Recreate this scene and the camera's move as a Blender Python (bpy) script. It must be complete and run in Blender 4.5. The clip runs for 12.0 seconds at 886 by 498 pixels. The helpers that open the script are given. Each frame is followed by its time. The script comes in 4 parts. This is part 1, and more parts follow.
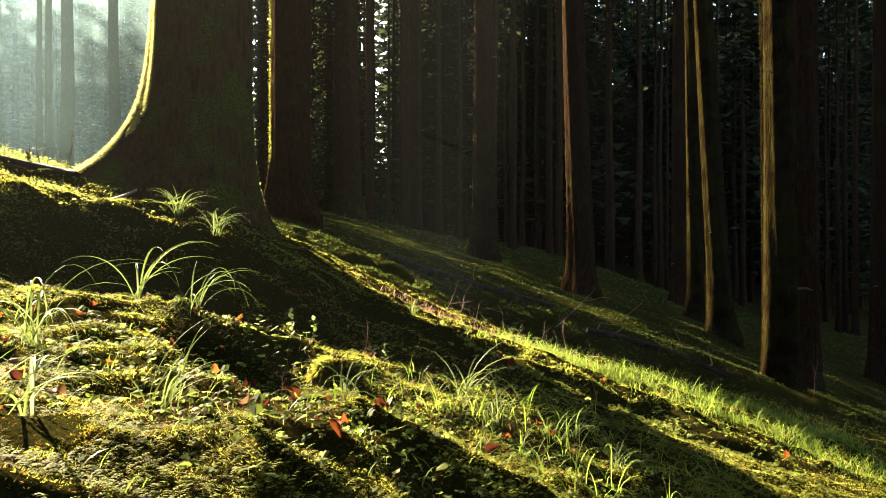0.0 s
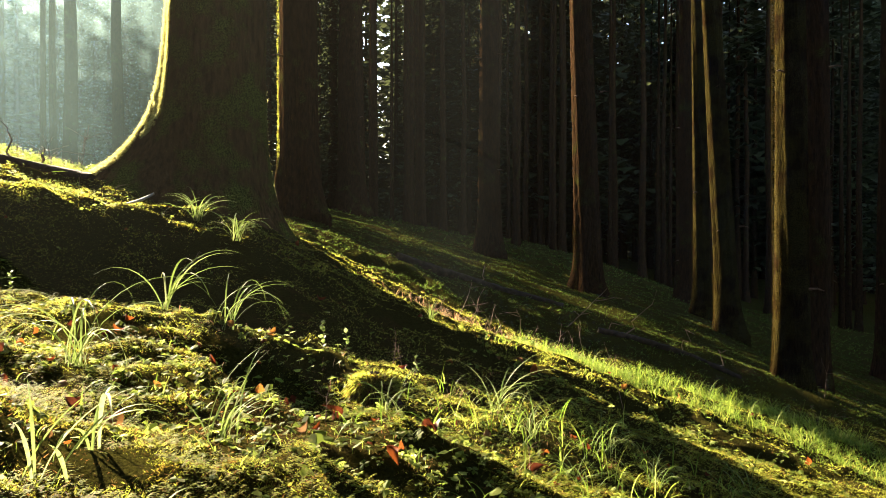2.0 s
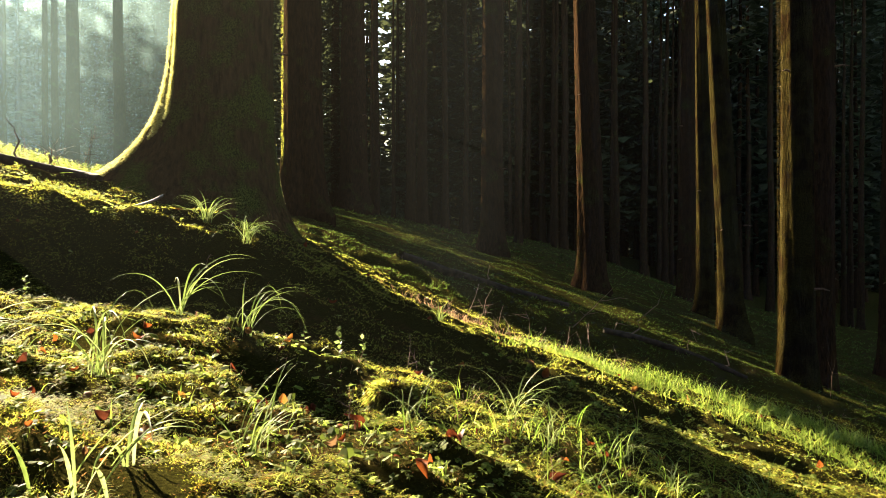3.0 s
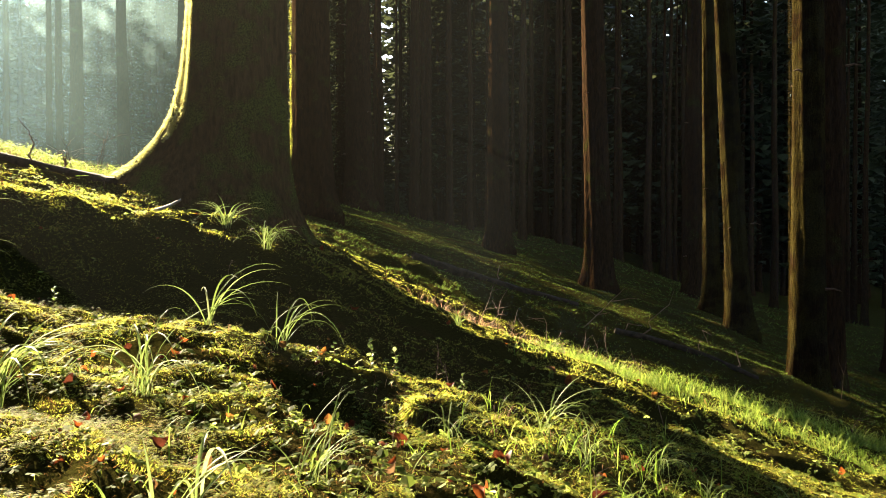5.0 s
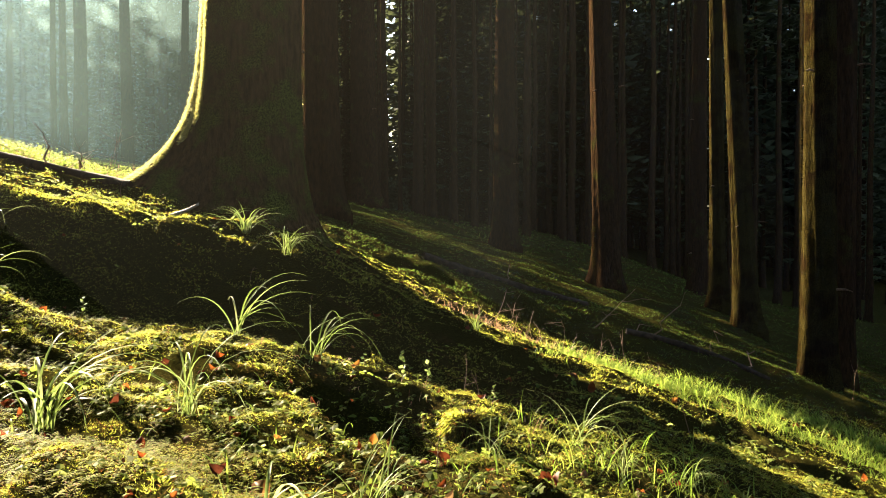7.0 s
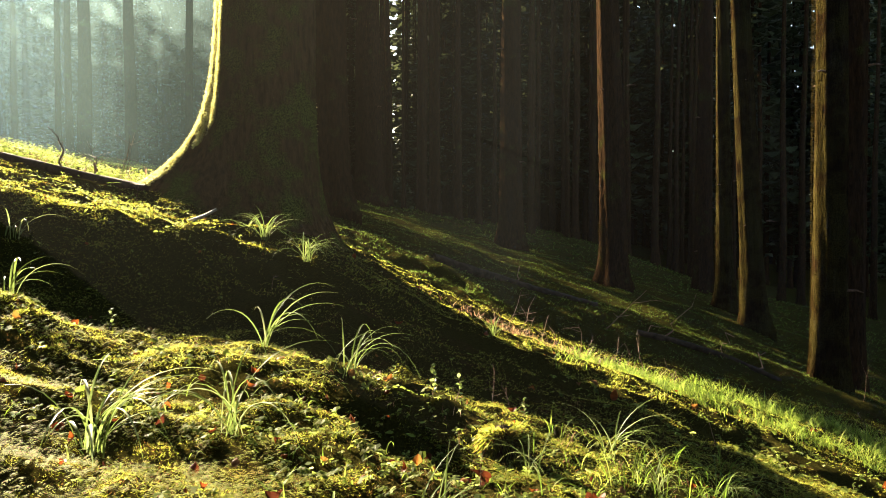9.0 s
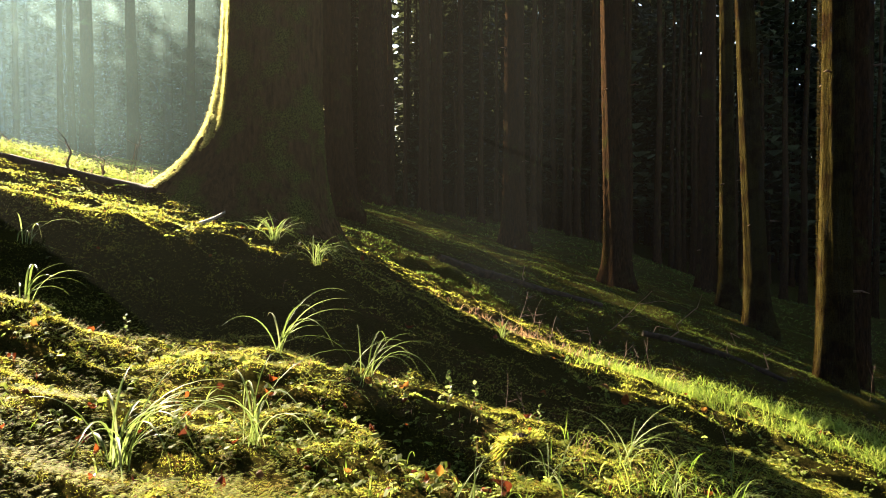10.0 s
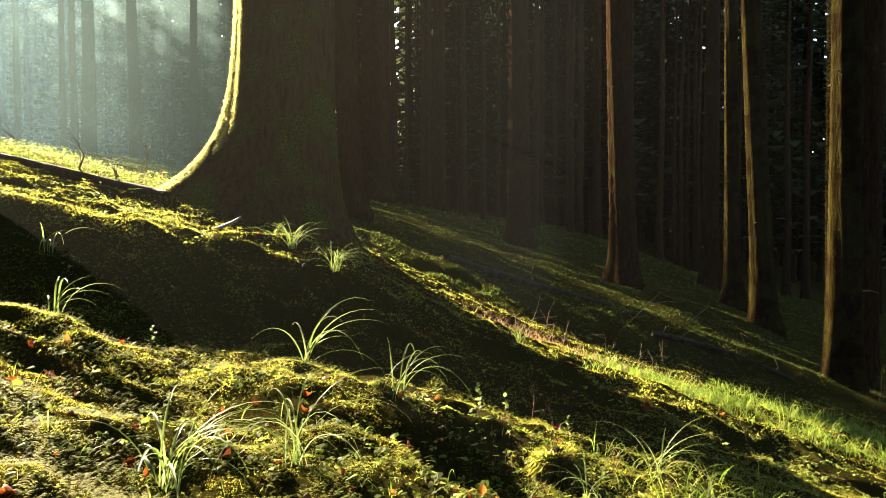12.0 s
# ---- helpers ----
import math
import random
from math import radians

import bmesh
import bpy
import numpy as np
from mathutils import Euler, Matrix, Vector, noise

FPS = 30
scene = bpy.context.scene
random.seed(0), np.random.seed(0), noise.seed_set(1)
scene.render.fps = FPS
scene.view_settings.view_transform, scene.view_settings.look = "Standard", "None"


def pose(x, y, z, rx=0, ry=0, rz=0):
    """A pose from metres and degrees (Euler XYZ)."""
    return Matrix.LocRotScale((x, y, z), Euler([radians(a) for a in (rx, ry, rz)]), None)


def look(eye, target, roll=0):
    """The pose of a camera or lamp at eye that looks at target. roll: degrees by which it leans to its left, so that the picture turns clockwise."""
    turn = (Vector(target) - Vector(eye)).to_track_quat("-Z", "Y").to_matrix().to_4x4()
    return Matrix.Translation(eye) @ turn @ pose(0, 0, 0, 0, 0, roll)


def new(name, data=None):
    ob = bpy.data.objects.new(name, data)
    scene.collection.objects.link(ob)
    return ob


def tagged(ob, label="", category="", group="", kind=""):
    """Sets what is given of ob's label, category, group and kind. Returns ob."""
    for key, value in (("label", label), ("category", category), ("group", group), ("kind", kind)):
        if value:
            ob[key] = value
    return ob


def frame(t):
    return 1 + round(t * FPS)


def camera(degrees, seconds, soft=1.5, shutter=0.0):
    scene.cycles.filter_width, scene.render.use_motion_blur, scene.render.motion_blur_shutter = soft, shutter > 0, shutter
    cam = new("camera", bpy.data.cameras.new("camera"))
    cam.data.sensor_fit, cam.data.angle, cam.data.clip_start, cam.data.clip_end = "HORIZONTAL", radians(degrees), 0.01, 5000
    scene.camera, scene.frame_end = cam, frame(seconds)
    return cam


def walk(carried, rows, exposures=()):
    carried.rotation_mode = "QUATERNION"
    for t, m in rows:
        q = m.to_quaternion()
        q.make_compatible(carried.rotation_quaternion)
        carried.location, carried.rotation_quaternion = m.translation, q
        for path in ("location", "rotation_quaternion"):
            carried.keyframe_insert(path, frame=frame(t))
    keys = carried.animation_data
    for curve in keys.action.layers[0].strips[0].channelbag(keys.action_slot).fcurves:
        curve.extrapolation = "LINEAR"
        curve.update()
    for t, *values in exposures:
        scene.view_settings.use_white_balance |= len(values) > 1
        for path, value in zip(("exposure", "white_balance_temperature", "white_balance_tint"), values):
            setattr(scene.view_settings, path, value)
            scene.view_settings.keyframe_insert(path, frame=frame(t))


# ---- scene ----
cam = camera(61.8, 12.0, soft=1.0)
METRES, EYE, TILT, LEAN, TURN = 1.0, 1.0, 0.0, 0.0, 0.0
ROWS = [
    (0.0, 0.0, 0.0, 0.0, -0.0, 0.0, -0.0),
    (0.5, -0.036, 0.0019, 0.0209, 0.01, -0.1, -0.02),
    (1.0, -0.0731, 0.0044, 0.0419, 0.02, -0.2, -0.02),
    (1.5, -0.1106, 0.0068, 0.063, 0.04, -0.31, -0.03),
    (2.0, -0.1484, 0.0095, 0.0845, 0.06, -0.43, -0.04),
    (2.5, -0.1863, 0.0112, 0.1056, 0.07, -0.54, -0.05),
    (3.0, -0.2234, 0.0132, 0.1264, 0.1, -0.65, -0.05),
    (5.0, -0.3686, 0.0167, 0.2098, 0.19, -1.06, -0.04),
    (5.5, -0.4054, 0.0186, 0.2308, 0.21, -1.17, -0.04),
    (6.0, -0.4417, 0.0204, 0.2519, 0.24, -1.28, -0.03),
    (6.5, -0.4782, 0.0219, 0.272, 0.26, -1.37, -0.02),
    (7.0, -0.5141, 0.0229, 0.2932, 0.29, -1.47, -0.04),
    (9.0, -0.655, 0.0246, 0.3753, 0.4, -1.79, -0.02),
    (9.5, -0.6905, 0.0254, 0.3966, 0.43, -1.87, -0.02),
    (10.0, -0.7253, 0.0258, 0.4179, 0.46, -1.95, -0.01),
    (10.5, -0.7606, 0.0268, 0.4382, 0.48, -2.03, 0.0),
    (11.0, -0.7947, 0.0265, 0.4606, 0.48, -2.15, 0.02),
    (11.5, -0.8297, 0.0268, 0.4809, 0.47, -2.25, 0.07),
    (12.0, -0.8646, 0.0267, 0.5011, 0.46, -2.34, 0.12),
]
walk(cam, [(t, pose(0, 0, EYE, TILT, LEAN, TURN) @ pose(METRES * x, METRES * y, METRES * z, 90 + pitch, roll, yaw)) for t, x, y, z, yaw, pitch, roll in ROWS],
     exposures=[(0.0, 3.7, 7100, 10), (12.0, 3.7, 7100, 10)])

# ---------------------------------------------------------------- light
SUN_AZ, SUN_EL = 40.0, 23.0          # degrees left of straight ahead, and above the horizon
SUN = Vector((-math.sin(radians(SUN_AZ)) * math.cos(radians(SUN_EL)), math.cos(radians(SUN_AZ)) * math.cos(radians(SUN_EL)), math.sin(radians(SUN_EL))))
world = bpy.data.worlds.new("world")
scene.world = world
world.use_nodes = True
sky = world.node_tree.nodes.new("ShaderNodeTexSky")
sky.sky_type, sky.sun_disc = "NISHITA", False
sky.sun_elevation, sky.sun_rotation = radians(SUN_EL), radians(-SUN_AZ)
backing = world.node_tree.nodes["Background"]
backing.inputs["Strength"].default_value = 0.068
world.node_tree.links.new(sky.outputs[0], backing.inputs["Color"])
lamp = bpy.data.lights.new("sun", "SUN")
lamp.energy, lamp.angle, lamp.color = 5.0, radians(0.6), (1.0, 0.87, 0.64)
sun = new("sun", lamp)
sun.matrix_world = look(SUN * 100, (0, 0, 0))


# ---------------------------------------------------------------- materials
def nodes_of(name):
    m = bpy.data.materials.new(name)
    m.use_nodes = True
    t = m.node_tree
    return m, t, t.nodes["Principled BSDF"], t.nodes["Material Output"]


def node(t, kind, **kw):
    n = t.nodes.new(kind)
    for k, v in kw.items():
        n.inputs[k].default_value = v
    return n


def ramp(t, fac, stops):
    n = t.nodes.new("ShaderNodeValToRGB")
    e = n.color_ramp.elements
    while len(e) < len(stops):
        e.new(0.5)
    for el, (p, c) in zip(e, stops):
        el.position, el.color = p, (*c, 1)
    t.links.new(fac, n.inputs[0])
    return n.outputs[0]


def mixed(t, fac, a, b):
    n = t.nodes.new("ShaderNodeMix")
    n.data_type = "RGBA"
    for slot, v in ((0, fac), (6, a), (7, b)):
        if isinstance(v, (int, float)):
            n.inputs[slot].default_value = v
        elif isinstance(v, tuple):
            n.inputs[slot].default_value = (*v, 1)
        else:
            t.links.new(v, n.inputs[slot])
    return n.outputs[2]


def coords(t, scale=(1, 1, 1), which="Object"):
    c = t.nodes.new("ShaderNodeTexCoord")
    m = node(t, "ShaderNodeMapping", Scale=scale)
    t.links.new(c.outputs[which], m.inputs[0])
    return m.outputs[0]


def noise_tex(t, vec, scale, detail=5.0, rough=0.6):
    n = node(t, "ShaderNodeTexNoise", Scale=scale, Detail=detail, Roughness=rough)
    t.links.new(vec, n.inputs["Vector"])
    return n.outputs[0]


def bumped(t, bsdf, height, strength, distance):
    b = node(t, "ShaderNodeBump", Strength=strength, Distance=distance)
    t.links.new(height, b.inputs["Height"])
    t.links.new(b.outputs[0], bsdf.inputs["Normal"])


def bark_material(name, dark, light, moss, moss_amount):
    m, t, b, out = nodes_of(name)
    v = coords(t, (1, 1, 0.22))
    ridges = noise_tex(t, v, 22, 8, 0.65)
    broad = noise_tex(t, coords(t), 2.2, 4)
    fine = noise_tex(t, coords(t), 70, 4)
    col = ramp(t, ridges, [(0.32, dark), (0.68, light)])
    col = mixed(t, ramp(t, broad, [(0.35, (0, 0, 0)), (0.75, (0.5, 0.5, 0.5))]), col, tuple(0.5 * (a + c) for a, c in zip(dark, light)))
    if moss_amount > 0:
        patch = ramp(t, broad, [(0.72 - 0.45 * moss_amount, (0, 0, 0)), (0.85 - 0.45 * moss_amount, (1, 1, 1))])
        tufts = ramp(t, fine, [(0.38, (0, 0, 0)), (0.62, (1, 1, 1))])
        col = mixed(t, patch, col, mixed(t, tufts, tuple(0.35 * c for c in moss), tuple(2.4 * c for c in moss)))
    t.links.new(col, b.inputs["Base Color"])
    b.inputs["Roughness"].default_value = 0.9
    b.inputs["Specular IOR Level"].default_value = 0.0
    bumped(t, b, ridges, 1.0, 0.05)
    return m


def leafy_material(name, stops, clear=0.5, rough=0.6, per="island", patchy=False):
    """Thin leaves: light from behind shines through."""
    m, t, b, out = nodes_of(name)
    if per == "island":
        rnd = t.nodes.new("ShaderNodeNewGeometry").outputs["Random Per Island"]
    else:
        rnd = t.nodes.new("ShaderNodeObjectInfo").outputs["Random"]
    col = ramp(t, rnd, stops)
    spots = noise_tex(t, coords(t), 60 if per == "object" else 9, 4)
    dim = ramp(t, spots, [(0.3, (0.55, 0.5, 0.45)), (0.65, (1, 1, 1))])
    n = t.nodes.new("ShaderNodeMix")
    n.data_type, n.blend_type = "RGBA", "MULTIPLY"
    n.inputs[0].default_value = 0.8
    t.links.new(col, n.inputs[6])
    t.links.new(dim, n.inputs[7])
    col = n.outputs[2]
    if patchy:
        tone = ramp(t, noise_tex(t, coords(t), 5.5, 4, 0.65), [(0.32, (0.5, 0.36, 0.34)), (0.44, (0.82, 0.9, 0.82)), (0.6, (1, 1, 1)), (0.72, (1, 0.84, 0.7))])
        n = t.nodes.new("ShaderNodeMix")
        n.data_type, n.blend_type = "RGBA", "MULTIPLY"
        n.inputs[0].default_value = 1.0
        t.links.new(col, n.inputs[6])
        t.links.new(tone, n.inputs[7])
        col = n.outputs[2]
    t.links.new(col, b.inputs["Base Color"])
    b.inputs["Roughness"].default_value = rough
    b.inputs["Specular IOR Level"].default_value = 0.07
    tr = t.nodes.new("ShaderNodeBsdfTranslucent")
    t.links.new(col, tr.inputs[0])
    mx = t.nodes.new("ShaderNodeMixShader")
    mx.inputs[0].default_value = clear
    t.links.new(b.outputs[0], mx.inputs[1])
    t.links.new(tr.outputs[0], mx.inputs[2])
    t.links.new(mx.outputs[0], out.inputs[0])
    return m


def ground_material():
    m, t, b, out = nodes_of("forest_floor")
    o = coords(t)
    broad = noise_tex(t, o, 1.3, 5)
    mid = noise_tex(t, o, 9, 6)
    fine = noise_tex(t, o, 90, 6, 0.7)
    moss = ramp(t, fine, [(0.3, (0.012, 0.011, 0.004)), (0.7, (0.045, 0.042, 0.01))])
    litter = ramp(t, fine, [(0.3, (0.016, 0.01, 0.006)), (0.7, (0.075, 0.04, 0.018))])
    patch = ramp(t, mid, [(0.42, (0, 0, 0)), (0.6, (1, 1, 1))])
    wide = ramp(t, broad, [(0.5, (0, 0, 0)), (0.7, (0.8, 0.8, 0.8))])
    n = t.nodes.new("ShaderNodeMix")
    n.data_type, n.blend_type = "RGBA", "MULTIPLY"
    n.inputs[0].default_value = 1.0
    t.links.new(patch, n.inputs[6])
    t.links.new(wide, n.inputs[7])
    t.links.new(mixed(t, n.outputs[2], moss, litter), b.inputs["Base Color"])
    b.inputs["Roughness"].default_value = 0.95
    b.inputs["Specular IOR Level"].default_value = 0.0
    both = mixed(t, 0.45, fine, noise_tex(t, o, 26, 5, 0.7))
    bumped(t, b, both, 1.0, 0.09)
    return m


def plain_material(name, a, c, scale=30, rough=0.8):
    m, t, b, out = nodes_of(name)
    t.links.new(ramp(t, noise_tex(t, coords(t), scale, 6), [(0.3, a), (0.7, c)]), b.inputs["Base Color"])
    b.inputs["Roughness"].default_value = rough
    b.inputs["Specular IOR Level"].default_value = 0.08
    bumped(t, b, noise_tex(t, coords(t), scale * 3, 4), 0.4, 0.01)
    return m


def mist_material(name, stops, colour=(0.44, 0.68, 0.74, 1), rise=((0.0, 1.0), (1.0, 1.0))):
    """Thin veil: mostly clear, the rest scatters the sun that falls on it."""
    m, t, b, out = nodes_of(name)
    t.nodes.remove(b)
    tr = node(t, "ShaderNodeBsdfTranslucent", Color=colour)
    cl = t.nodes.new("ShaderNodeBsdfTransparent")
    c = t.nodes.new("ShaderNodeTexCoord")
    sep = t.nodes.new("ShaderNodeSeparateXYZ")
    t.links.new(c.outputs["Generated"], sep.inputs[0])
    thin = ramp(t, sep.outputs["X"], [(g, (d, d, d)) for g, d in stops])
    billow = ramp(t, noise_tex(t, coords(t), 0.09, 2), [(0.3, (0.75, 0.75, 0.75)), (0.7, (1, 1, 1))])
    n = t.nodes.new("ShaderNodeMix")
    n.data_type, n.blend_type = "RGBA", "MULTIPLY"
    n.inputs[0].default_value = 1.0
    t.links.new(thin, n.inputs[6])
    t.links.new(billow, n.inputs[7])
    h = t.nodes.new("ShaderNodeMix")
    h.data_type, h.blend_type = "RGBA", "MULTIPLY"
    h.inputs[0].default_value = 1.0
    t.links.new(n.outputs[2], h.inputs[6])
    t.links.new(ramp(t, sep.outputs["Z"], [(g, (d, d, d)) for g, d in rise]), h.inputs[7])
    mx = t.nodes.new("ShaderNodeMixShader")
    t.links.new(h.outputs[2], mx.inputs[0])
    t.links.new(cl.outputs[0], mx.inputs[1])
    t.links.new(tr.outputs[0], mx.inputs[2])
    t.links.new(mx.outputs[0], out.inputs[0])
    return m


GROUND = ground_material()
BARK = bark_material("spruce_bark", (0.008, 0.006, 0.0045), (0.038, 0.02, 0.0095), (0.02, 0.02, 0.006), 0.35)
BARK_OLD = bark_material("old_mossy_bark", (0.018, 0.012, 0.006), (0.07, 0.042, 0.02), (0.03, 0.036, 0.008), 0.6)
# mossy bark, darkened in colour in place of shade from foliage above
BARK_MOSSY_DIMMED = bark_material("dimmed_mossy_bark", (0.004, 0.0028, 0.0017), (0.017, 0.0095, 0.004), (0.0145, 0.0115, 0.0037), 0.7)
DULL_MOSS = leafy_material("dull_trunk_moss", [(0.0, (0.015, 0.012, 0.004)), (0.6, (0.03, 0.021, 0.005)), (1.0, (0.07, 0.048, 0.01))], 0.5, 0.8)
MOSS = leafy_material("moss_sprigs", [(0.0, (0.05, 0.052, 0.01)), (0.3, (0.18, 0.19, 0.03)), (0.7, (0.34, 0.36, 0.06)), (0.84, (0.46, 0.44, 0.11)), (0.9, (0.2, 0.1, 0.035)), (1.0, (0.1, 0.045, 0.018))], 0.78, 0.7, patchy=True)
# trunk moss with the glare of the sunlit rim put into its pale colour
RIM_LIT_MOSS = leafy_material("rim_lit_moss", [(0.0, (0.24, 0.24, 0.06)), (0.5, (0.5, 0.5, 0.18)), (1.0, (0.66, 0.64, 0.34))], 0.75, 0.7)
GRASS = leafy_material("grass_blades", [(0.0, (0.09, 0.16, 0.022)), (0.6, (0.2, 0.3, 0.042)), (1.0, (0.33, 0.38, 0.08))], 0.62, 0.5)
BLADE = leafy_material("sedge_blade", [(0.0, (0.09, 0.13, 0.03)), (0.7, (0.16, 0.22, 0.065)), (1.0, (0.26, 0.29, 0.13))], 0.5, 0.45, "object")
SORREL = leafy_material("sorrel_leaf", [(0.0, (0.07, 0.1, 0.018)), (0.6, (0.19, 0.25, 0.045)), (0.93, (0.3, 0.34, 0.09)), (1.0, (0.42, 0.4, 0.2))], 0.72, 0.6)
DEAD_LEAF = leafy_material("dead_leaf", [(0.0, (0.05, 0.015, 0.008)), (0.35, (0.15, 0.035, 0.01)), (0.6, (0.2, 0.06, 0.014)), (0.8, (0.26, 0.12, 0.028)), (1.0, (0.12, 0.07, 0.035))], 0.45, 0.5, "object")
# dark green moss, painted darker still so sunlit lanes under the trees stay dim
SHADED_MOSS = leafy_material("shade_darkened_moss", [(0.0, (0.018, 0.028, 0.006)), (0.5, (0.065, 0.1, 0.018)), (0.9, (0.13, 0.18, 0.04)), (1.0, (0.1, 0.05, 0.02))], 0.6, 0.7, patchy=True)
FROND = leafy_material("feather_moss", [(0.0, (0.12, 0.13, 0.018)), (0.5, (0.26, 0.29, 0.036)), (0.85, (0.4, 0.41, 0.07)), (0.93, (0.34, 0.2, 0.06)), (1.0, (0.2, 0.08, 0.03))], 0.66, 0.7, patchy=True)
LITTER = leafy_material("dead_needles", [(0.0, (0.02, 0.014, 0.006)), (0.4, (0.06, 0.04, 0.014)), (0.75, (0.1, 0.085, 0.025)), (0.93, (0.16, 0.08, 0.03)), (1.0, (0.26, 0.13, 0.05))], 0.4, 0.8)
NEEDLES = leafy_material("spruce_needles", [(0.0, (0.028, 0.038, 0.018)), (1.0, (0.06, 0.075, 0.035))], 0.35)
TWIG = plain_material("dead_twig", (0.06, 0.035, 0.025), (0.2, 0.13, 0.09), 40)
LOG = plain_material("rotting_log_bark", (0.012, 0.009, 0.006), (0.045, 0.03, 0.019), 14, 0.9)
STRAW = leafy_material("dry_stalks", [(0.0, (0.16, 0.07, 0.04)), (0.6, (0.34, 0.19, 0.11)), (1.0, (0.46, 0.32, 0.18))], 0.35, 0.6)
PALE = plain_material("bleached_wood", (0.1, 0.085, 0.07), (0.26, 0.22, 0.19), 25, 0.7)
MIST = mist_material("sunny_mist", [(0.0, 0.055), (0.4, 0.023), (0.75, 0.006), (0.93, 0.002), (1.0, 0.0)])
FAR_MIST = mist_material("far_sunny_mist", [(0.0, 0.24), (0.5, 0.15), (0.78, 0.07), (0.93, 0.022), (1.0, 0.0)])


# ---------------------------------------------------------------- the lie of the land
# rises and hollows: x, y, height, spread along x and y
BANK_RELIEF = [(-2.6, 3.5, -0.2, 0.9, 0.6), (0.5, 3.25, 0.05, 0.5, 0.4), (-0.9, 2.9, 0.05, 0.5, 0.35), (-0.75, 1.5, 0.07, 0.75, 0.5), (-1.7, 2.25, -0.1, 0.4, 0.35),
               (-2.12, 2.78, -0.1, 0.3, 0.25), (-0.15, 2.25, 0.12, 0.35, 0.45), (-0.6, 1.5, 0.1, 0.35, 0.3), (-1.15, 3.35, 0.06, 0.5, 0.22), (-0.74, 2.78, -0.13, 0.17, 0.16),
               (-1.25, 2.15, -0.04, 0.2, 0.2), (-1.0, 2.93, -0.06, 0.25, 0.1), (-1.35, 2.95, -0.04, 0.2, 0.1), (-1.15, 2.45, 0.06, 0.2, 0.12), (-1.64, 3.9, -0.04, 0.3, 0.2),
               (-0.36, 2.83, -0.08, 0.16, 0.13), (-2.7, 3.5, 0.09, 0.35, 0.25)]
SLOPE_RELIEF = [(-1.85, 6.05, 0.25, 0.55, 0.4), (-2.6, 7.9, 0.22, 1.2, 1.0), (0.3, 7.6, -0.14, 0.9, 0.8), (-0.7, 4.4, -0.1, 0.6, 0.5), (2.2, 9.8, -0.15, 2.5, 1.6),
                (1.0, 9.3, -0.18, 1.8, 0.8), (-1.75, 4.3, -0.12, 0.45, 0.4), (-2.3, 4.75, -0.14, 0.5, 0.4), (-3.4, 5.7, 0.06, 0.6, 0.4), (-3.3, 4.2, -0.24, 0.55, 0.42),
                (-2.6, 4.45, -0.14, 0.5, 0.42), (-3.75, 5.1, 0.08, 0.5, 0.3), (-3.0, 5.35, 0.07, 0.4, 0.28), (-1.67, 4.05, 0.1, 0.3, 0.2), (1.1, 5.05, -0.09, 0.4, 0.3),
                (2.0, 4.9, -0.04, 0.5, 0.3), (-0.15, 4.28, -0.09, 0.4, 0.25)]


def lie(x, y):
    """Height of the slope without its small relief."""
    X, Y = 30 * np.tanh(np.asarray(x) / 30), 60 * np.tanh(np.asarray(y) / 60)
    z = 0.185 - 0.349 * X + 0.0338 * Y + 0.004 * X * Y - 0.0048 * X * X + 0.0003 * Y * Y
    for bx, by, a, sx, sy in BANK_RELIEF + SLOPE_RELIEF:
        z = z + a * np.exp(-(((x - bx) / sx) ** 2 + ((y - by) / sy) ** 2) / 2)
    return z


rng = np.random.default_rng(7)
LATTICE = rng.random((256, 256))


def value_noise(x, y, size):
    x, y = np.asarray(x) / size + 517.3, np.asarray(y) / size + 211.7
    i, j = np.floor(x).astype(int), np.floor(y).astype(int)
    u, v = x - i, y - j
    u, v = u * u * (3 - 2 * u), v * v * (3 - 2 * v)
    g = lambda a, b: LATTICE[a % 256, b % 256]
    return (g(i, j) * (1 - u) + g(i + 1, j) * u) * (1 - v) + (g(i, j + 1) * (1 - u) + g(i + 1, j + 1) * u) * v


def hz(x, y):
    """Height of the ground: slope, hummocks and moss cushions."""
    far = np.clip(np.hypot(x, np.asarray(y) - 4) / 12, 1, 6)
    z = lie(x, y) + 0.06 * (value_noise(x, y, 1.1) - 0.5) + 0.4 * (far - 1) * (value_noise(x, y, 9.0) - 0.5)
    under = np.clip((np.asarray(y) - 8) / 3, 0, 1) * np.clip((40 - np.asarray(y)) / 15, 0, 1)
    z = z + under * (0.16 * (value_noise(x, y + 50, 1.6) - 0.5) + 0.12 * (value_noise(x + 30, y, 0.6) - 0.5))
    cushion = np.abs(value_noise(x + 0.3 * y, y, 0.34) - 0.5) * 2
    fine = np.clip((np.asarray(y) - 0.2) / 0.8, 0, 1) / (1 + np.maximum(0, (np.hypot(x + 0.4, np.asarray(y) - 4.5) - 6) / 3) ** 2)
    return z + fine * (0.07 * (1 - cushion) ** 2 - 0.032 + 0.045 * (value_noise(y, x, 0.12) - 0.5))


def ground_z(x, y):
    return float(hz(np.array([x]), np.array([y]))[0])


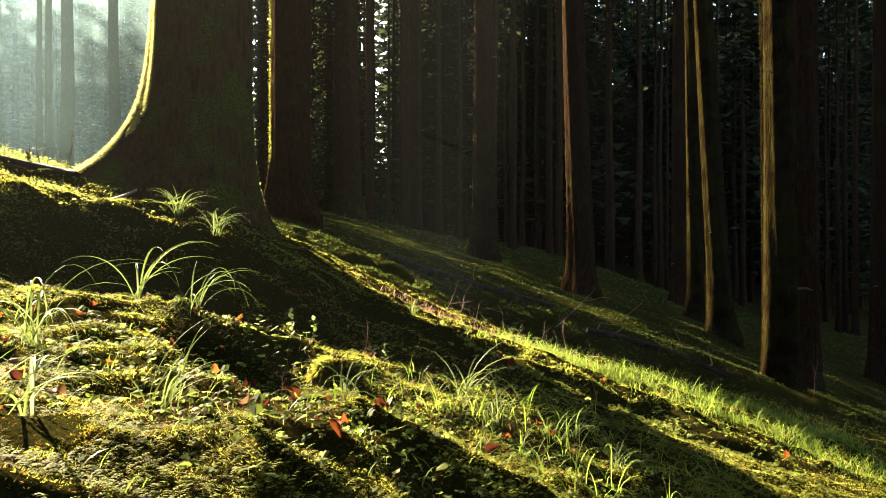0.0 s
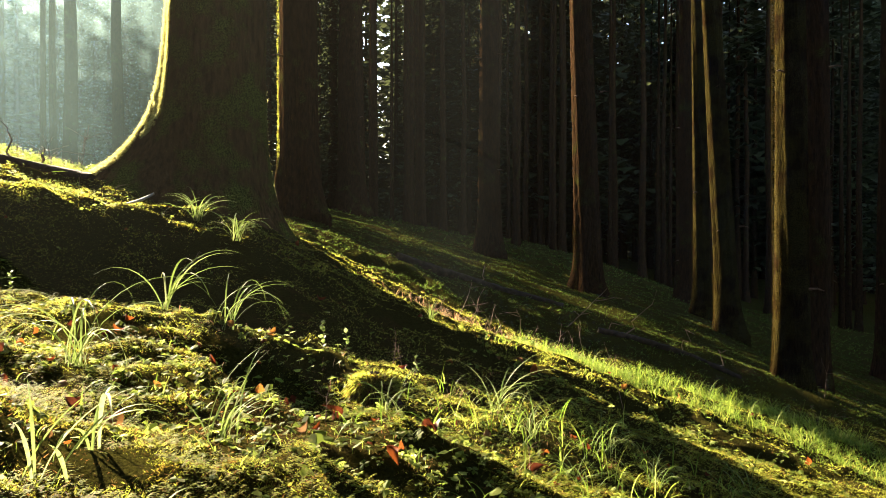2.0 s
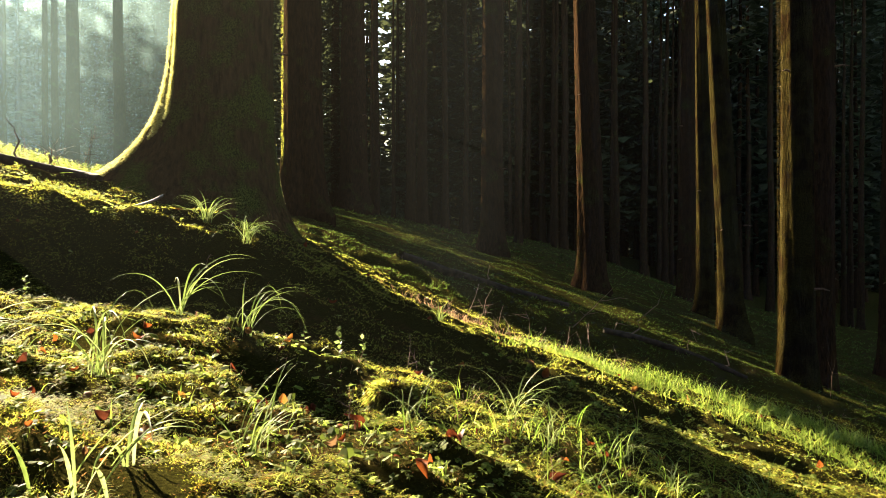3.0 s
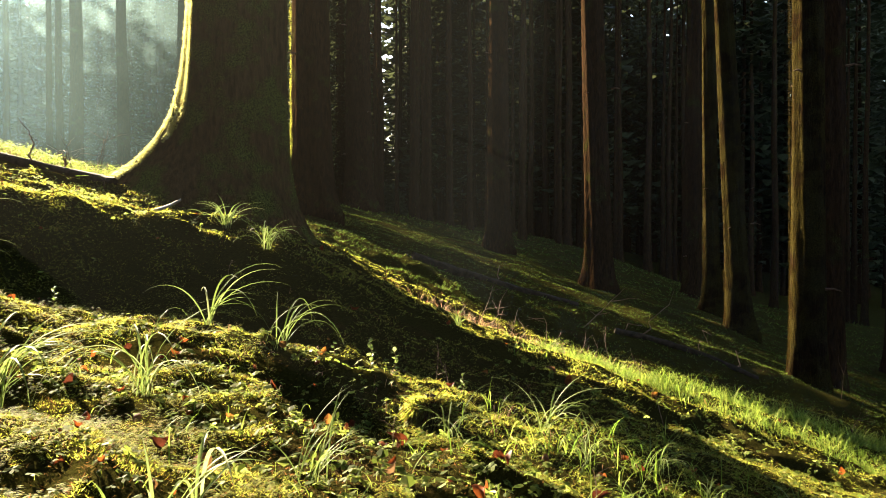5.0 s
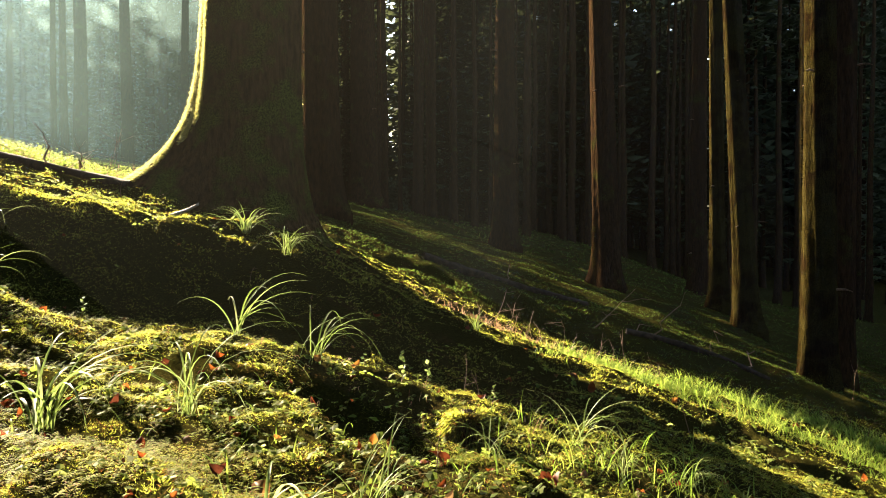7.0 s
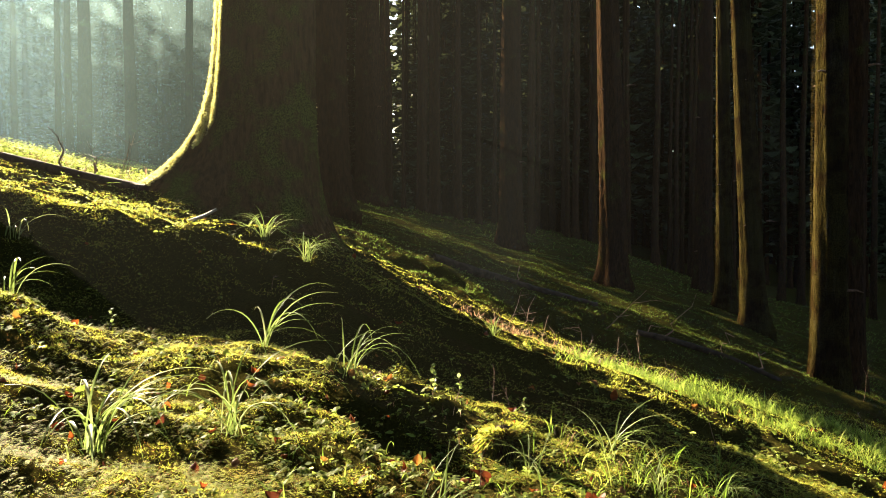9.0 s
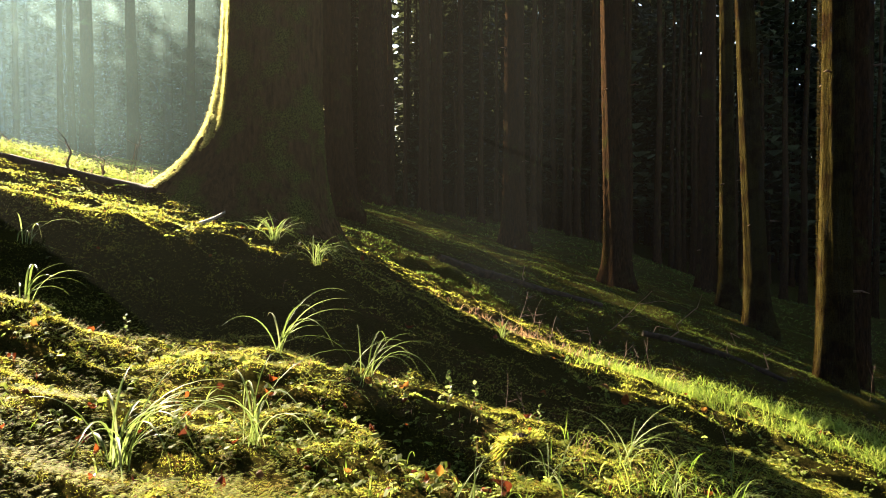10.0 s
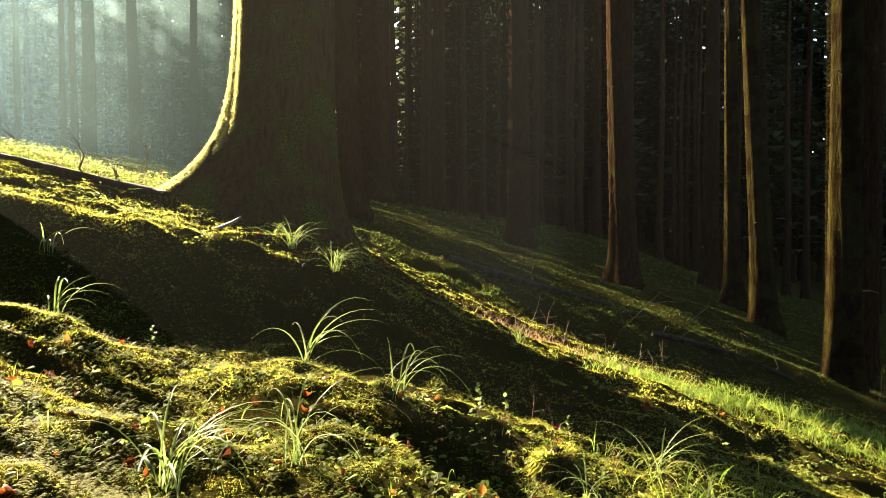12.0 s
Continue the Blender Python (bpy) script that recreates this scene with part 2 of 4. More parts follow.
# ---------------------------------------------------------------- helpers for meshes
def mesh_from(name, verts, faces, mat, smooth=True):
    me = bpy.data.meshes.new(name)
    verts = np.asarray(verts, dtype=np.float32)
    faces = np.asarray(faces, dtype=np.int32)
    k = faces.shape[1]
    me.vertices.add(len(verts))
    me.vertices.foreach_set("co", verts.ravel())
    me.loops.add(faces.size)
    me.loops.foreach_set("vertex_index", faces.ravel())
    me.polygons.add(len(faces))
    me.polygons.foreach_set("loop_start", np.arange(0, faces.size, k, dtype=np.int32))
    if smooth:
        me.polygons.foreach_set("use_smooth", np.ones(len(faces), dtype=bool))
    me.update(calc_edges=True)
    me.materials.append(mat)
    return me


def part(name, me, parent, label=""):
    ob = new(name, me)
    ob.parent = parent
    return tagged(ob, label)


def tube(path, radii, segs=8, wobble=0.0, seed=0, cap=True):
    """Vertices and quads of a tapered tube along a path."""
    r = np.random.default_rng(seed)
    path = np.asarray(path, float)
    vs, fs = [], []
    tang = np.gradient(path, axis=0)
    for k, (p, d, rad) in enumerate(zip(path, tang, radii)):
        d = d / (np.linalg.norm(d) + 1e-9)
        a = np.cross(d, (0.31, 0.11, 0.94) if abs(d[2]) < 0.9 else (1, 0, 0))
        a /= np.linalg.norm(a)
        c = np.cross(d, a)
        for s in range(segs):
            th = 2 * math.pi * s / segs
            q = rad * (1 + wobble * (r.random() - 0.5))
            vs.append(p + q * (math.cos(th) * a + math.sin(th) * c))
    n = len(path)
    for k in range(n - 1):
        for s in range(segs):
            s2 = (s + 1) % segs
            fs.append((k * segs + s, k * segs + s2, (k + 1) * segs + s2, (k + 1) * segs + s))
    return vs, fs


# ---------------------------------------------------------------- ground
def axis_steps(lo, hi, step, reach_lo, reach_hi, grow):
    core = list(np.arange(lo, hi, step))
    d, v = step, hi
    up = []
    while v < reach_hi:
        up.append(v)
        d *= grow
        v += d
    up.append(reach_hi)
    d, v = step, lo
    down = []
    while v > reach_lo:
        d *= grow
        v -= d
        down.append(v)
    return np.array(down[::-1] + core + up)


gx = axis_steps(-5.2, 4.6, 0.048, -600, 600, 1.08)
gy = axis_steps(1.2, 9.0, 0.044, -400, 900, 1.05)
X, Y = np.meshgrid(gx, gy)
Z = hz(X, Y)
n_x, n_y = len(gx), len(gy)
idx = np.arange(n_x * n_y).reshape(n_y, n_x)
quads = np.stack([idx[:-1, :-1], idx[:-1, 1:], idx[1:, 1:], idx[1:, :-1]], -1).reshape(-1, 4)
ground = new("ground", mesh_from("ground", np.stack([X, Y, Z], -1).reshape(-1, 3), quads, GROUND))
tagged(ground, "mossy forest slope with hummocks and brown leaf litter", "ground", kind="structure")


# ---------------------------------------------------------------- trees
def trunk_mesh(name, r0, height, flare, mat, seed, lean=(0, 0), segs=20, reach=0.5, ridge=0.03, bend=0.05, rings=(14, 18, 8)):
    r = np.random.default_rng(seed)
    zs = np.concatenate([np.linspace(-0.6, 1.2, rings[0]), np.linspace(1.4, 8, rings[1]), np.linspace(9, height, rings[2])])
    th = np.linspace(0, 2 * math.pi, segs, endpoint=False)
    ph = r.random(4) * 6.28
    vs = []
    for z in zs:
        rad = r0 * max(0.04, 1 - 0.9 * max(0, z - 1.3) / height)
        fl = flare * np.exp(-(np.maximum(z, 0)) / reach) * (1 + 0.35 * np.cos(3 * th + ph[0]) + 0.25 * np.cos(5 * th + ph[1]))
        q = rad * (1 + ridge * np.cos(7 * th + ph[2] + z * 0.6) + ridge * (r.random(segs) - 0.5)) + fl
        ox = lean[0] * z + bend * math.sin(z * 0.45 + ph[3])
        oy = lean[1] * z
        vs.append(np.stack([ox + q * np.cos(th), oy + q * np.sin(th), np.full(segs, z)], -1))
    vs = np.concatenate(vs)
    n = len(zs)
    i = np.arange(n * segs).reshape(n, segs)
    j = np.roll(i, -1, 1)
    fs = np.stack([i[:-1], j[:-1], j[1:], i[1:]], -1).reshape(-1, 4)
    return mesh_from(name, vs, fs, mat)


def crown_arrays(low, top, spread, whorls, seed, step=0.7, boughs=6, fan=1.0):
    """Drooping spruce boughs: each a rib with fans of needles on both sides."""
    r = np.random.default_rng(seed)
    vs, fs = [], []
    for w in range(whorls):
        f = w / (whorls - 1)
        z = low + (top - low) * f
        L = spread * (1 - f) ** 0.6 * (0.75 + 0.4 * r.random()) + 0.25
        for _ in range(boughs):
            a = r.random() * 6.283
            Lb = L * (0.7 + 0.5 * r.random())
            d = np.array([math.cos(a), math.sin(a), 0])
            side = np.array([-d[1], d[0], 0])
            steps = max(2, int(Lb / step))
            g = Lb / steps
            for k in range(1, steps + 1):
                s = k / steps
                p = d * Lb * s + np.array([0, 0, z - 0.35 * Lb * s * s + 0.15 * (r.random() - 0.5)])
                wd = fan * (0.6 * (1.2 - s) * min(1.0, Lb / 2) + 0.22)
                for sg in (-1, 1):
                    q = p + side * sg * wd * (0.7 + 0.6 * r.random()) + d * 0.3 * fan + np.array([0, 0, fan * (-0.15 - 0.3 * r.random())])
                    o = len(vs)
                    vs += [p - d * 0.5 * g, p + d * 0.5 * g, q + d * g * (0.3 * r.random() - 0.3)]
                    fs.append((o, o + 1, o + 2))
    return np.array(vs), np.array(fs)


def crown_mesh(name, *how):
    return mesh_from(name, *crown_arrays(*how), NEEDLES, False)


CROWNS = [crown_mesh("high_crown", 24, 36, 3.6, 16, 1, 1.1), crown_mesh("high_crown", 26, 38, 3.3, 16, 2, 1.1)]
FULL = [crown_mesh("full_crown", 3, 30, 2.6, 32, 3, 1.0), crown_mesh("full_crown", 6.5, 34, 2.4, 32, 4, 1.0), crown_mesh("full_crown", 4, 27, 2.5, 30, 5, 1.0)]
STUB = mesh_from("branch_stub", *tube([(0, 0, 0), (0.12, 0, 0.01), (0.22, 0, -0.02)], [0.022, 0.016, 0.006], 6), TWIG)


def tree(name, x, y, trunk, crown, label, group="", turn=0.0, size=1.0, z=None, stubs=()):
    base = new(name)
    base.matrix_world = Matrix.LocRotScale((x, y, ground_z(x, y) if z is None else z), Euler((0, 0, turn)), (size, size, size))
    tagged(base, label, "tree", group)
    t = part("trunk", trunk, base)
    if crown is not None:
        part("crown", crown, base, "dark green drooping needles")
    for hgt, ang, rad in stubs:
        s = part("branch_stub", STUB, t)
        s.matrix_basis = pose(rad * math.cos(ang), rad * math.sin(ang), hgt, 0, 0, math.degrees(ang))
    return base


# the old tree whose roots spread over the bank
OLD_X, OLD_Y = -2.645, 8.1


def old_radius(z, th):
    zg = lie(OLD_X + 0.95 * np.cos(th), OLD_Y + 0.95 * np.sin(th)) + 0.02
    rad = 0.508 * max(0.05, 1 - 0.85 * max(0, z - 3.5) / 30)
    lobes = 1 + 0.06 * np.cos(6 * th + 0.4) + 0.04 * np.cos(11 * th)
    root = 0.33 + 0.78 * ((1 + np.cos(th - 3.0)) / 2) ** 6      # one great root runs up the bank
    fl = root * np.exp(-np.maximum(z - zg, -0.04) / 0.47) * lobes
    return rad * (1 + 0.02 * np.cos(9 * th + 0.5 * z) + 0.012 * np.cos(17 * th - z)) + fl


def old_tree():
    base = new("old_tree")
    base.location = (OLD_X, OLD_Y, 0)
    tagged(base, "massive old spruce with flared roots, moss along its sunny edge", "tree")
    segs = 96
    th = np.linspace(0, 2 * math.pi, segs, endpoint=False)
    zs = np.concatenate([np.linspace(0.4, 5, 90), np.linspace(5.4, 34, 24)])
    r = np.random.default_rng(11)
    vs = []
    for z in zs:
        q = old_radius(z, th) + 0.02 * (value_noise(th * 3, np.full(segs, z), 0.25) - 0.5) + 0.012 * (r.random(segs) - 0.5)
        vs.append(np.stack([0.01 * z + q * np.cos(th), q * np.sin(th), np.full(segs, z)], -1))
    i = np.arange(len(zs) * segs).reshape(len(zs), segs)
    j = np.roll(i, -1, 1)
    fs = np.stack([i[:-1], j[:-1], j[1:], i[1:]], -1).reshape(-1, 4)
    part("trunk", mesh_from("old_trunk", np.concatenate(vs), fs, BARK_OLD), base)
    part("crown", crown_mesh("old_crown", 19, 36, 4.2, 28, 9), base, "dark green drooping needles")
    return base


old = old_tree()

# trees that stand near enough to tell apart: x, y, radius, flare, lean
NEAR = [("spruce_tree", -2.97, 14.5, 0.38, 0.24, -0.004, "tall spruce with a moss clump on its sunny edge"),
        ("spruce_tree", -3.72, 28.5, 0.53, 0.25, 0.0, "tall dark spruce deep in the shaded wood"),
        ("spruce_tree", 1.2, 22.0, 0.33, 0.18, 0.0, "tall dark spruce standing on dim mossy ground"),
        ("spruce_tree", 3.36, 17.9, 0.31, 0.2, -0.03, "spruce with a sunlit reddish edge and mossy foot"),
        ("spruce_tree", 7.3, 21.3, 0.22, 0.2, -0.02, "slim spruce with a warm sunlit edge"),
        ("spruce_tree", 6.62, 17.6, 0.26, 0.16, -0.055, "spruce with sunlit bark flakes and branch stubs"),
        ("spruce_tree", 5.22, 11.4, 0.245, 0.1, -0.01, "spruce with a mossy golden sunlit edge"),
        ("spruce_tree", 6.05, 12.4, 0.23, 0.1, 0.0, "dark shaded spruce beside another trunk"),
        ("spruce_tree", 11.9, 20.0, 0.33, 0.14, 0.0, "dark spruce with a dim reddish edge"),
        ("spruce_tree", 8.8, 27.5, 0.32, 0.2, 0.0, "dark spruce behind slimmer sunlit trunks")]
NEAR_TREES = []
for k, (nm, x, y, rad, fl, ln, lab) in enumerate(NEAR):
    stubs = [(1.5 + 1.1 * i + 0.5 * ((i * 7 + k) % 3), 1.8 + 1.9 * ((i * 5 + k) % 4), rad * 0.92) for i in range(5)]
    NEAR_TREES.append(tree(nm, x, y, trunk_mesh("trunk", rad, 30, fl, BARK_MOSSY_DIMMED if k in (4, 5, 6) else BARK, 20 + k, (ln, 0), 44, ridge=0.045, bend=0.0, rings=(34, 70, 8)), CROWNS[k % 2], lab, "spruces near the slope", stubs=stubs))

# pale trunks in the sunlit mist
MISTY = [(-18.2, 41.0, 0.34), (-18.3, 36.0, 0.34), (-18.0, 33.0, 0.135), (-16.5, 31.0, 0.145), (-12.46, 34.0, 0.19), (-26.4, 44.0, 0.2),
         (-13.5, 47.0, 0.26), (-9.2, 38.0, 0.24)]
for k, (x, y, rad) in enumerate(MISTY):
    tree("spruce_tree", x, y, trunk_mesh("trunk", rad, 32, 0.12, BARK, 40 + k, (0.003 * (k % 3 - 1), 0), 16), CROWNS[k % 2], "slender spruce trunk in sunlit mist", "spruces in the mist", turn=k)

# the dark wood behind
thin = [trunk_mesh("thin_trunk", 0.19, 28, 0.1, BARK, 70 + k, (0.006 * (k - 1), 0), 10, rings=(6, 6, 5)) for k in range(3)]
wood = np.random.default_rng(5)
spots = []
while len(spots) < 190:
    y = 33 + 50 * wood.random()
    x = (-0.24 + 0.95 * wood.random()) * y
    slope = x / y
    if abs(slope + 0.086) < 0.008 or (slope > 0.1 and y < 42) or any(math.hypot(x - a, y - c) < 1.3 for a, c in spots):
        continue
    spots.append((x, y))
for k, (x, y) in enumerate(spots):
    tree("spruce_tree", x, y, thin[k % 3], CROWNS[k % 2] if y < 55 or abs(x / y + 0.086) < 0.03 else FULL[k % 3], "dark straight spruce trunk in the shaded wood", "spruces of the dark wood", turn=6.28 * wood.random(), size=0.75 + 0.55 * wood.random())

# the forest goes on towards the sun, behind, beside and above; its edge shades all but the bank
S2, P2 = np.array([-math.sin(radians(SUN_AZ)), math.cos(radians(SUN_AZ))]), np.array([math.cos(radians(SUN_AZ)), math.sin(radians(SUN_AZ))])
far_crowns = [crown_arrays(1, 31, 1.9, 30, 31, 1.2, 4), crown_arrays(1.5, 34, 1.8, 32, 32, 1.2, 4), crown_arrays(16, 32, 3.8, 18, 33, 1.0, 6), crown_arrays(17, 30, 3.6, 18, 34, 1.0, 6),
              crown_arrays(2, 28, 3.3, 22, 35, 1.5, 6), crown_arrays(0.5, 19, 2.3, 22, 36, 0.8, 7, 0.5),
              crown_arrays(1.0, 27, 0.85, 70, 37, 0.25, 13, 0.4), crown_arrays(1.3, 25, 0.8, 66, 38, 0.25, 13, 0.4),
              crown_arrays(0.1, 2.4, 1.0, 16, 39, 0.25, 9, 0.5)]
stem = tube([(0, 0, -1), (0, 0, 0.4), (0, 0, 9), (0, 0, 31)], [0.42, 0.32, 0.24, 0.03], 8)
far_v, far_f, far_sv, far_sf = [], [], [], []
n_v = n_s = 0


def far_tree(x, y, crown, size, turn):
    global n_v, n_s
    if crown != 8 and y > 60 and abs(x / y + 0.086) < 0.013:
        return      # a slit between the trees through which the sky shows
    m = np.array([[math.cos(turn), -math.sin(turn), 0], [math.sin(turn), math.cos(turn), 0], [0, 0, 1]]) * size
    at = np.array([x, y, float(lie(x, y))])
    v, f = far_crowns[crown]
    far_v.append(v @ m.T + at)
    far_f.append(f + n_v)
    n_v += len(v)
    if crown == 8:
        return
    v, f = np.array(stem[0]), np.array(stem[1])
    far_sv.append(v * (1, 1, 0.6 if crown == 5 else 1) @ m.T + at)
    far_sf.append(f + n_s)
    n_s += len(v)


edge = np.random.default_rng(8)
for row in range(4):
    u = 21.2 + 0.4 * row
    while u < 80:
        p = S2 * (62 + 4 * row + 2 * edge.random()) + P2 * u
        if u < 30 or edge.random() < 0.4:
            far_tree(p[0], p[1], int(edge.integers(2)), 1.3 + 0.3 * edge.random(), 6.28 * edge.random())
        u += (1.1 if u < 30 else 2.4) + 0.6 * edge.random()
# slender trees added as sun blockers, spaced to leave narrow lanes of light
for v, u, size in ((25.5, 12.6, 0.6), (29.0, 12.6, 0.6), (25.0, 15.15, 0.65), (28.5, 15.15, 0.65), (60.0, 17.9, 1.1), (64.0, 17.9, 1.1), (68.0, 17.9, 1.1)):
    p = S2 * v + P2 * u
    far_tree(p[0], p[1], 6 + int(v) % 2, size, 6.28 * edge.random())
# slender spruces hidden behind the old tree, added to shade the slope
for x, y, size in ((-5.5, 18.3, 0.55), (-5.85, 20.0, 0.58), (-6.3, 21.6, 0.6), (-6.85, 23.9, 0.62)):
    far_tree(x, y, 6, size, x)
# low growth under the slit of sky
for k in range(6):
    far_tree(-0.086 * (52 + k) + 0.5 * (k % 3 - 1), 52 + k, 8, 0.9, k)
# young growth that closes the view under the crowns
for k in range(140):
    a = edge.random()
    y = 74 + 18 * edge.random()
    far_tree((-0.3 + 1.05 * a) * y, y, 5, 0.45 + 0.7 * edge.random(), 6.28 * edge.random())
for k in range(4):
    far_tree(0.362 * (98 + 4 * k), 98 + 4 * k, 4, 1.6, k)
for k in range(110):
    y = 96 + 24 * edge.random()
    far_tree((-0.12 + 0.8 * edge.random()) * y, y, 4, 1.45 + 0.35 * edge.random(), 6.28 * edge.random())
# lower trees up the misty slope; the sun stands above them
for k in range(300):
    v, u = 86 + 44 * edge.random(), -35 + 75 * edge.random()
    p = S2 * v + P2 * u
    far_tree(p[0], p[1], 5, (v * (0.355 + 0.04 * edge.random()) - float(lie(p[0], p[1]))) / 19, 6.28 * edge.random())
# unseen trees outside the view, added to cut off light from the sides
rest = np.random.default_rng(12)
for i in range(-9, 10):
    for j in range(-7, 8):
        x, y = 5.4 * i + 2.6 * (rest.random() - 0.5), 5.4 * j + 2.6 * (rest.random() - 0.5)
        u, v = x * P2[0] + y * P2[1], x * S2[0] + y * S2[1]
        if math.hypot(x + 0.4, y) < 3.5 or (-8 < u < 8 and v > 0) or (y > 1.5 and abs(x) < 0.72 * y + 6.5):
            continue
        close = math.hypot(x, y) > 14 and not (-5 < u < 10 and v > 0)
        far_tree(x, y, 4 if close else 2 + int(rest.integers(2)), 0.85 + 0.3 * rest.random(), 6.28 * rest.random())
forest = new("forest", mesh_from("forest_boughs", np.concatenate(far_v), np.concatenate(far_f), NEEDLES, False))
tagged(forest, "dense dark spruce forest all round, with added sun-blocking trees", "forest", kind="stuff")
tagged(part("stems", mesh_from("forest_stems", np.concatenate(far_sv), np.concatenate(far_sf), BARK), forest), kind="stuff")


# ---------------------------------------------------------------- mist
def mist_sheet(x0, y0, x1, y1, z0, z1, mat, wave=0.7):
    n, m = 24, 10
    vs, fs = [], []
    for j in range(m + 1):
        for i in range(n + 1):
            f = i / n
            vs.append((x0 + (x1 - x0) * f, y0 + (y1 - y0) * f + wave * math.sin(5 * f + j * 0.3), z0 + (z1 - z0) * j / m))
    for j in range(m):
        for i in range(n):
            a = j * (n + 1) + i
            fs.append((a, a + 1, a + n + 2, a + n + 1))
    ob = new("mist", mesh_from("mist", vs, fs, mat))
    return tagged(ob, "thin pale veil for sunlit mist and lens flare", "mist", kind="stuff")


HAZE = mist_material("thin_haze", [(0.0, 0.0), (0.1, 0.0024), (0.28, 0.0075), (0.5, 0.0062), (1.0, 0.0046)], (0.62, 0.72, 0.78, 1))
mist_sheet(-2.1, 12.07, 5.85, 4.87, -2.5, 8.5, HAZE, 0.08)       # along the lane of sunlight behind the rise
# sheet added in place of lens flare; it lifts the darks around the old trunk
FLARE_VEIL = mist_material("flare_veil", [(0.0, 0.008), (0.4, 0.0075), (0.55, 0.005), (0.7, 0.0018), (0.85, 0.0005), (1.0, 0.0)], (0.72, 0.7, 0.64, 1), ((0.0, 0.24), (0.4, 0.3), (0.62, 0.8), (1.0, 1.0)))
mist_sheet(-4.6, 4.5, 1.2, 3.1, -1.0, 4.0, FLARE_VEIL)
for y in (11.0, 14.0, 18.0, 42.0, 49.0, 58.0):
    mist_sheet(-0.95 * y, y, -0.26 * y, y + 0.03 * y, -1, 0.41 * y + 1.0, MIST if y < 30 else FAR_MIST)

# ---------------------------------------------------------------- moss
def sprigs(px, py, pz, size, seed, blades=4, up=1.0, normals=None):
    """Small tufts of pointed sprigs; arrays of places and sizes."""
    r = np.random.default_rng(seed)
    n = len(px)
    V, F = [], []
    base = np.stack([px, py, pz], -1)
    for k in range(blades):
        a = r.random(n) * 6.283
        tilt = 0.35 + 0.9 * r.random(n)
        L = size * (0.6 + 0.8 * r.random(n))
        d = np.stack([np.cos(a) * np.sin(tilt), np.sin(a) * np.sin(tilt), np.cos(tilt) * up], -1)
        if normals is not None:
            d = d * 0.8 + normals * 0.9
            d /= np.linalg.norm(d, axis=1)[:, None]
        side = np.cross(d, np.stack([np.cos(a + 1.3), np.sin(a + 1.3), 0.4 * np.ones(n)], -1))
        side /= np.linalg.norm(side, axis=1)[:, None] + 1e-9
        w = (L * (0.05 + 0.06 * r.random(n)))[:, None]
        tip = base + d * L[:, None] - np.array([0, 0, 0.25]) * L[:, None] * r.random(n)[:, None]
        foot = base + d * (L * 0.25)[:, None]
        V.append(np.stack([foot - side * w, foot + side * w, tip], 1).reshape(-1, 3))
        i = 3 * (k * n + np.arange(n))
        F.append(np.stack([i, i + 1, i + 2], -1))
    return np.concatenate(V), np.concatenate(F)


def bare(x, y):
    """How far the moss is thinned to darken a patch where a shadow lies."""
    return 0.16 * np.exp(-(((x + 0.58) / 0.3) ** 2 + ((y - 2.12) / 0.2) ** 2) / 2)


def moss_zone(name, y0, y1, count, size, seed, label, blades=3, mat=MOSS, gaps=True):
    """Moss over the stretch of slope between two depths; thick on cushions, thin in the gaps."""
    r = np.random.default_rng(seed)
    y = y0 + (y1 - y0) * r.random(count)
    x = -0.72 * y - 1.3 + (1.4 * y + 1.6) * r.random(count)
    keep = value_noise(x, y, 0.45) * 0.5 + value_noise(y, x, 0.14) * 0.5 + 0.14 * r.random(count) > (0.47 + bare(x, y) if gaps else -1)
    x, y = x[keep], y[keep]
    s = size * (0.5 + 1.0 * value_noise(x + 9, y, 0.25))
    ob = new(name, mesh_from(name, *sprigs(x, y, hz(x, y) - 0.003, s, seed + 1, blades), mat, False))
    return tagged(ob, label, "moss" if gaps else "litter", kind="stuff")


def moss_fronds(name, y0, y1, count, size, seed, label):
    """Arching feather-shaped shoots with tiny leaflets along both sides."""
    r = np.random.default_rng(seed)
    y = y0 + (y1 - y0) * r.random(count)
    x = -0.72 * y - 1.3 + (1.4 * y + 1.6) * r.random(count)
    keep = value_noise(x, y, 0.45) * 0.35 + value_noise(y, x, 0.14) * 0.35 + value_noise(x, y, 0.07) * 0.3 + 0.08 * r.random(count) > 0.53 + bare(x, y)
    x, y = x[keep], y[keep]
    n = len(x)
    base = np.stack([x, y, hz(x, y)], -1)
    a, rise = r.random(n) * 6.283, 0.5 + 0.6 * r.random(n)
    out = np.stack([np.cos(a), np.sin(a), np.zeros(n)], -1)
    side = np.stack([-np.sin(a), np.cos(a), 0.5 * (r.random(n) - 0.5)], -1)
    L = (size * (0.6 + 0.8 * r.random(n)))[:, None]
    V, F, o = [], [], 0
    for k in range(1, 6):
        s = k / 6
        p = base + out * L * s + np.array([0, 0, 1]) * L * (rise[:, None] * s * 1.6 - 0.9 * s * s)
        w = L * 0.3 * math.sin(math.pi * (0.15 + 0.8 * s))
        for sg in (-1, 1):
            tip = p + side * sg * w + out * L * 0.08 - np.array([0, 0, 0.15]) * w
            V.append(np.stack([p - out * L * 0.065, tip, p + out * L * 0.075], 1).reshape(-1, 3))
            i = o + 3 * np.arange(n)
            F.append(np.stack([i, i + 1, i + 2], -1))
            o += 3 * n
    ob = new(name, mesh_from(name, np.concatenate(V), np.concatenate(F), FROND, False))
    return tagged(ob, label, "moss", kind="stuff")


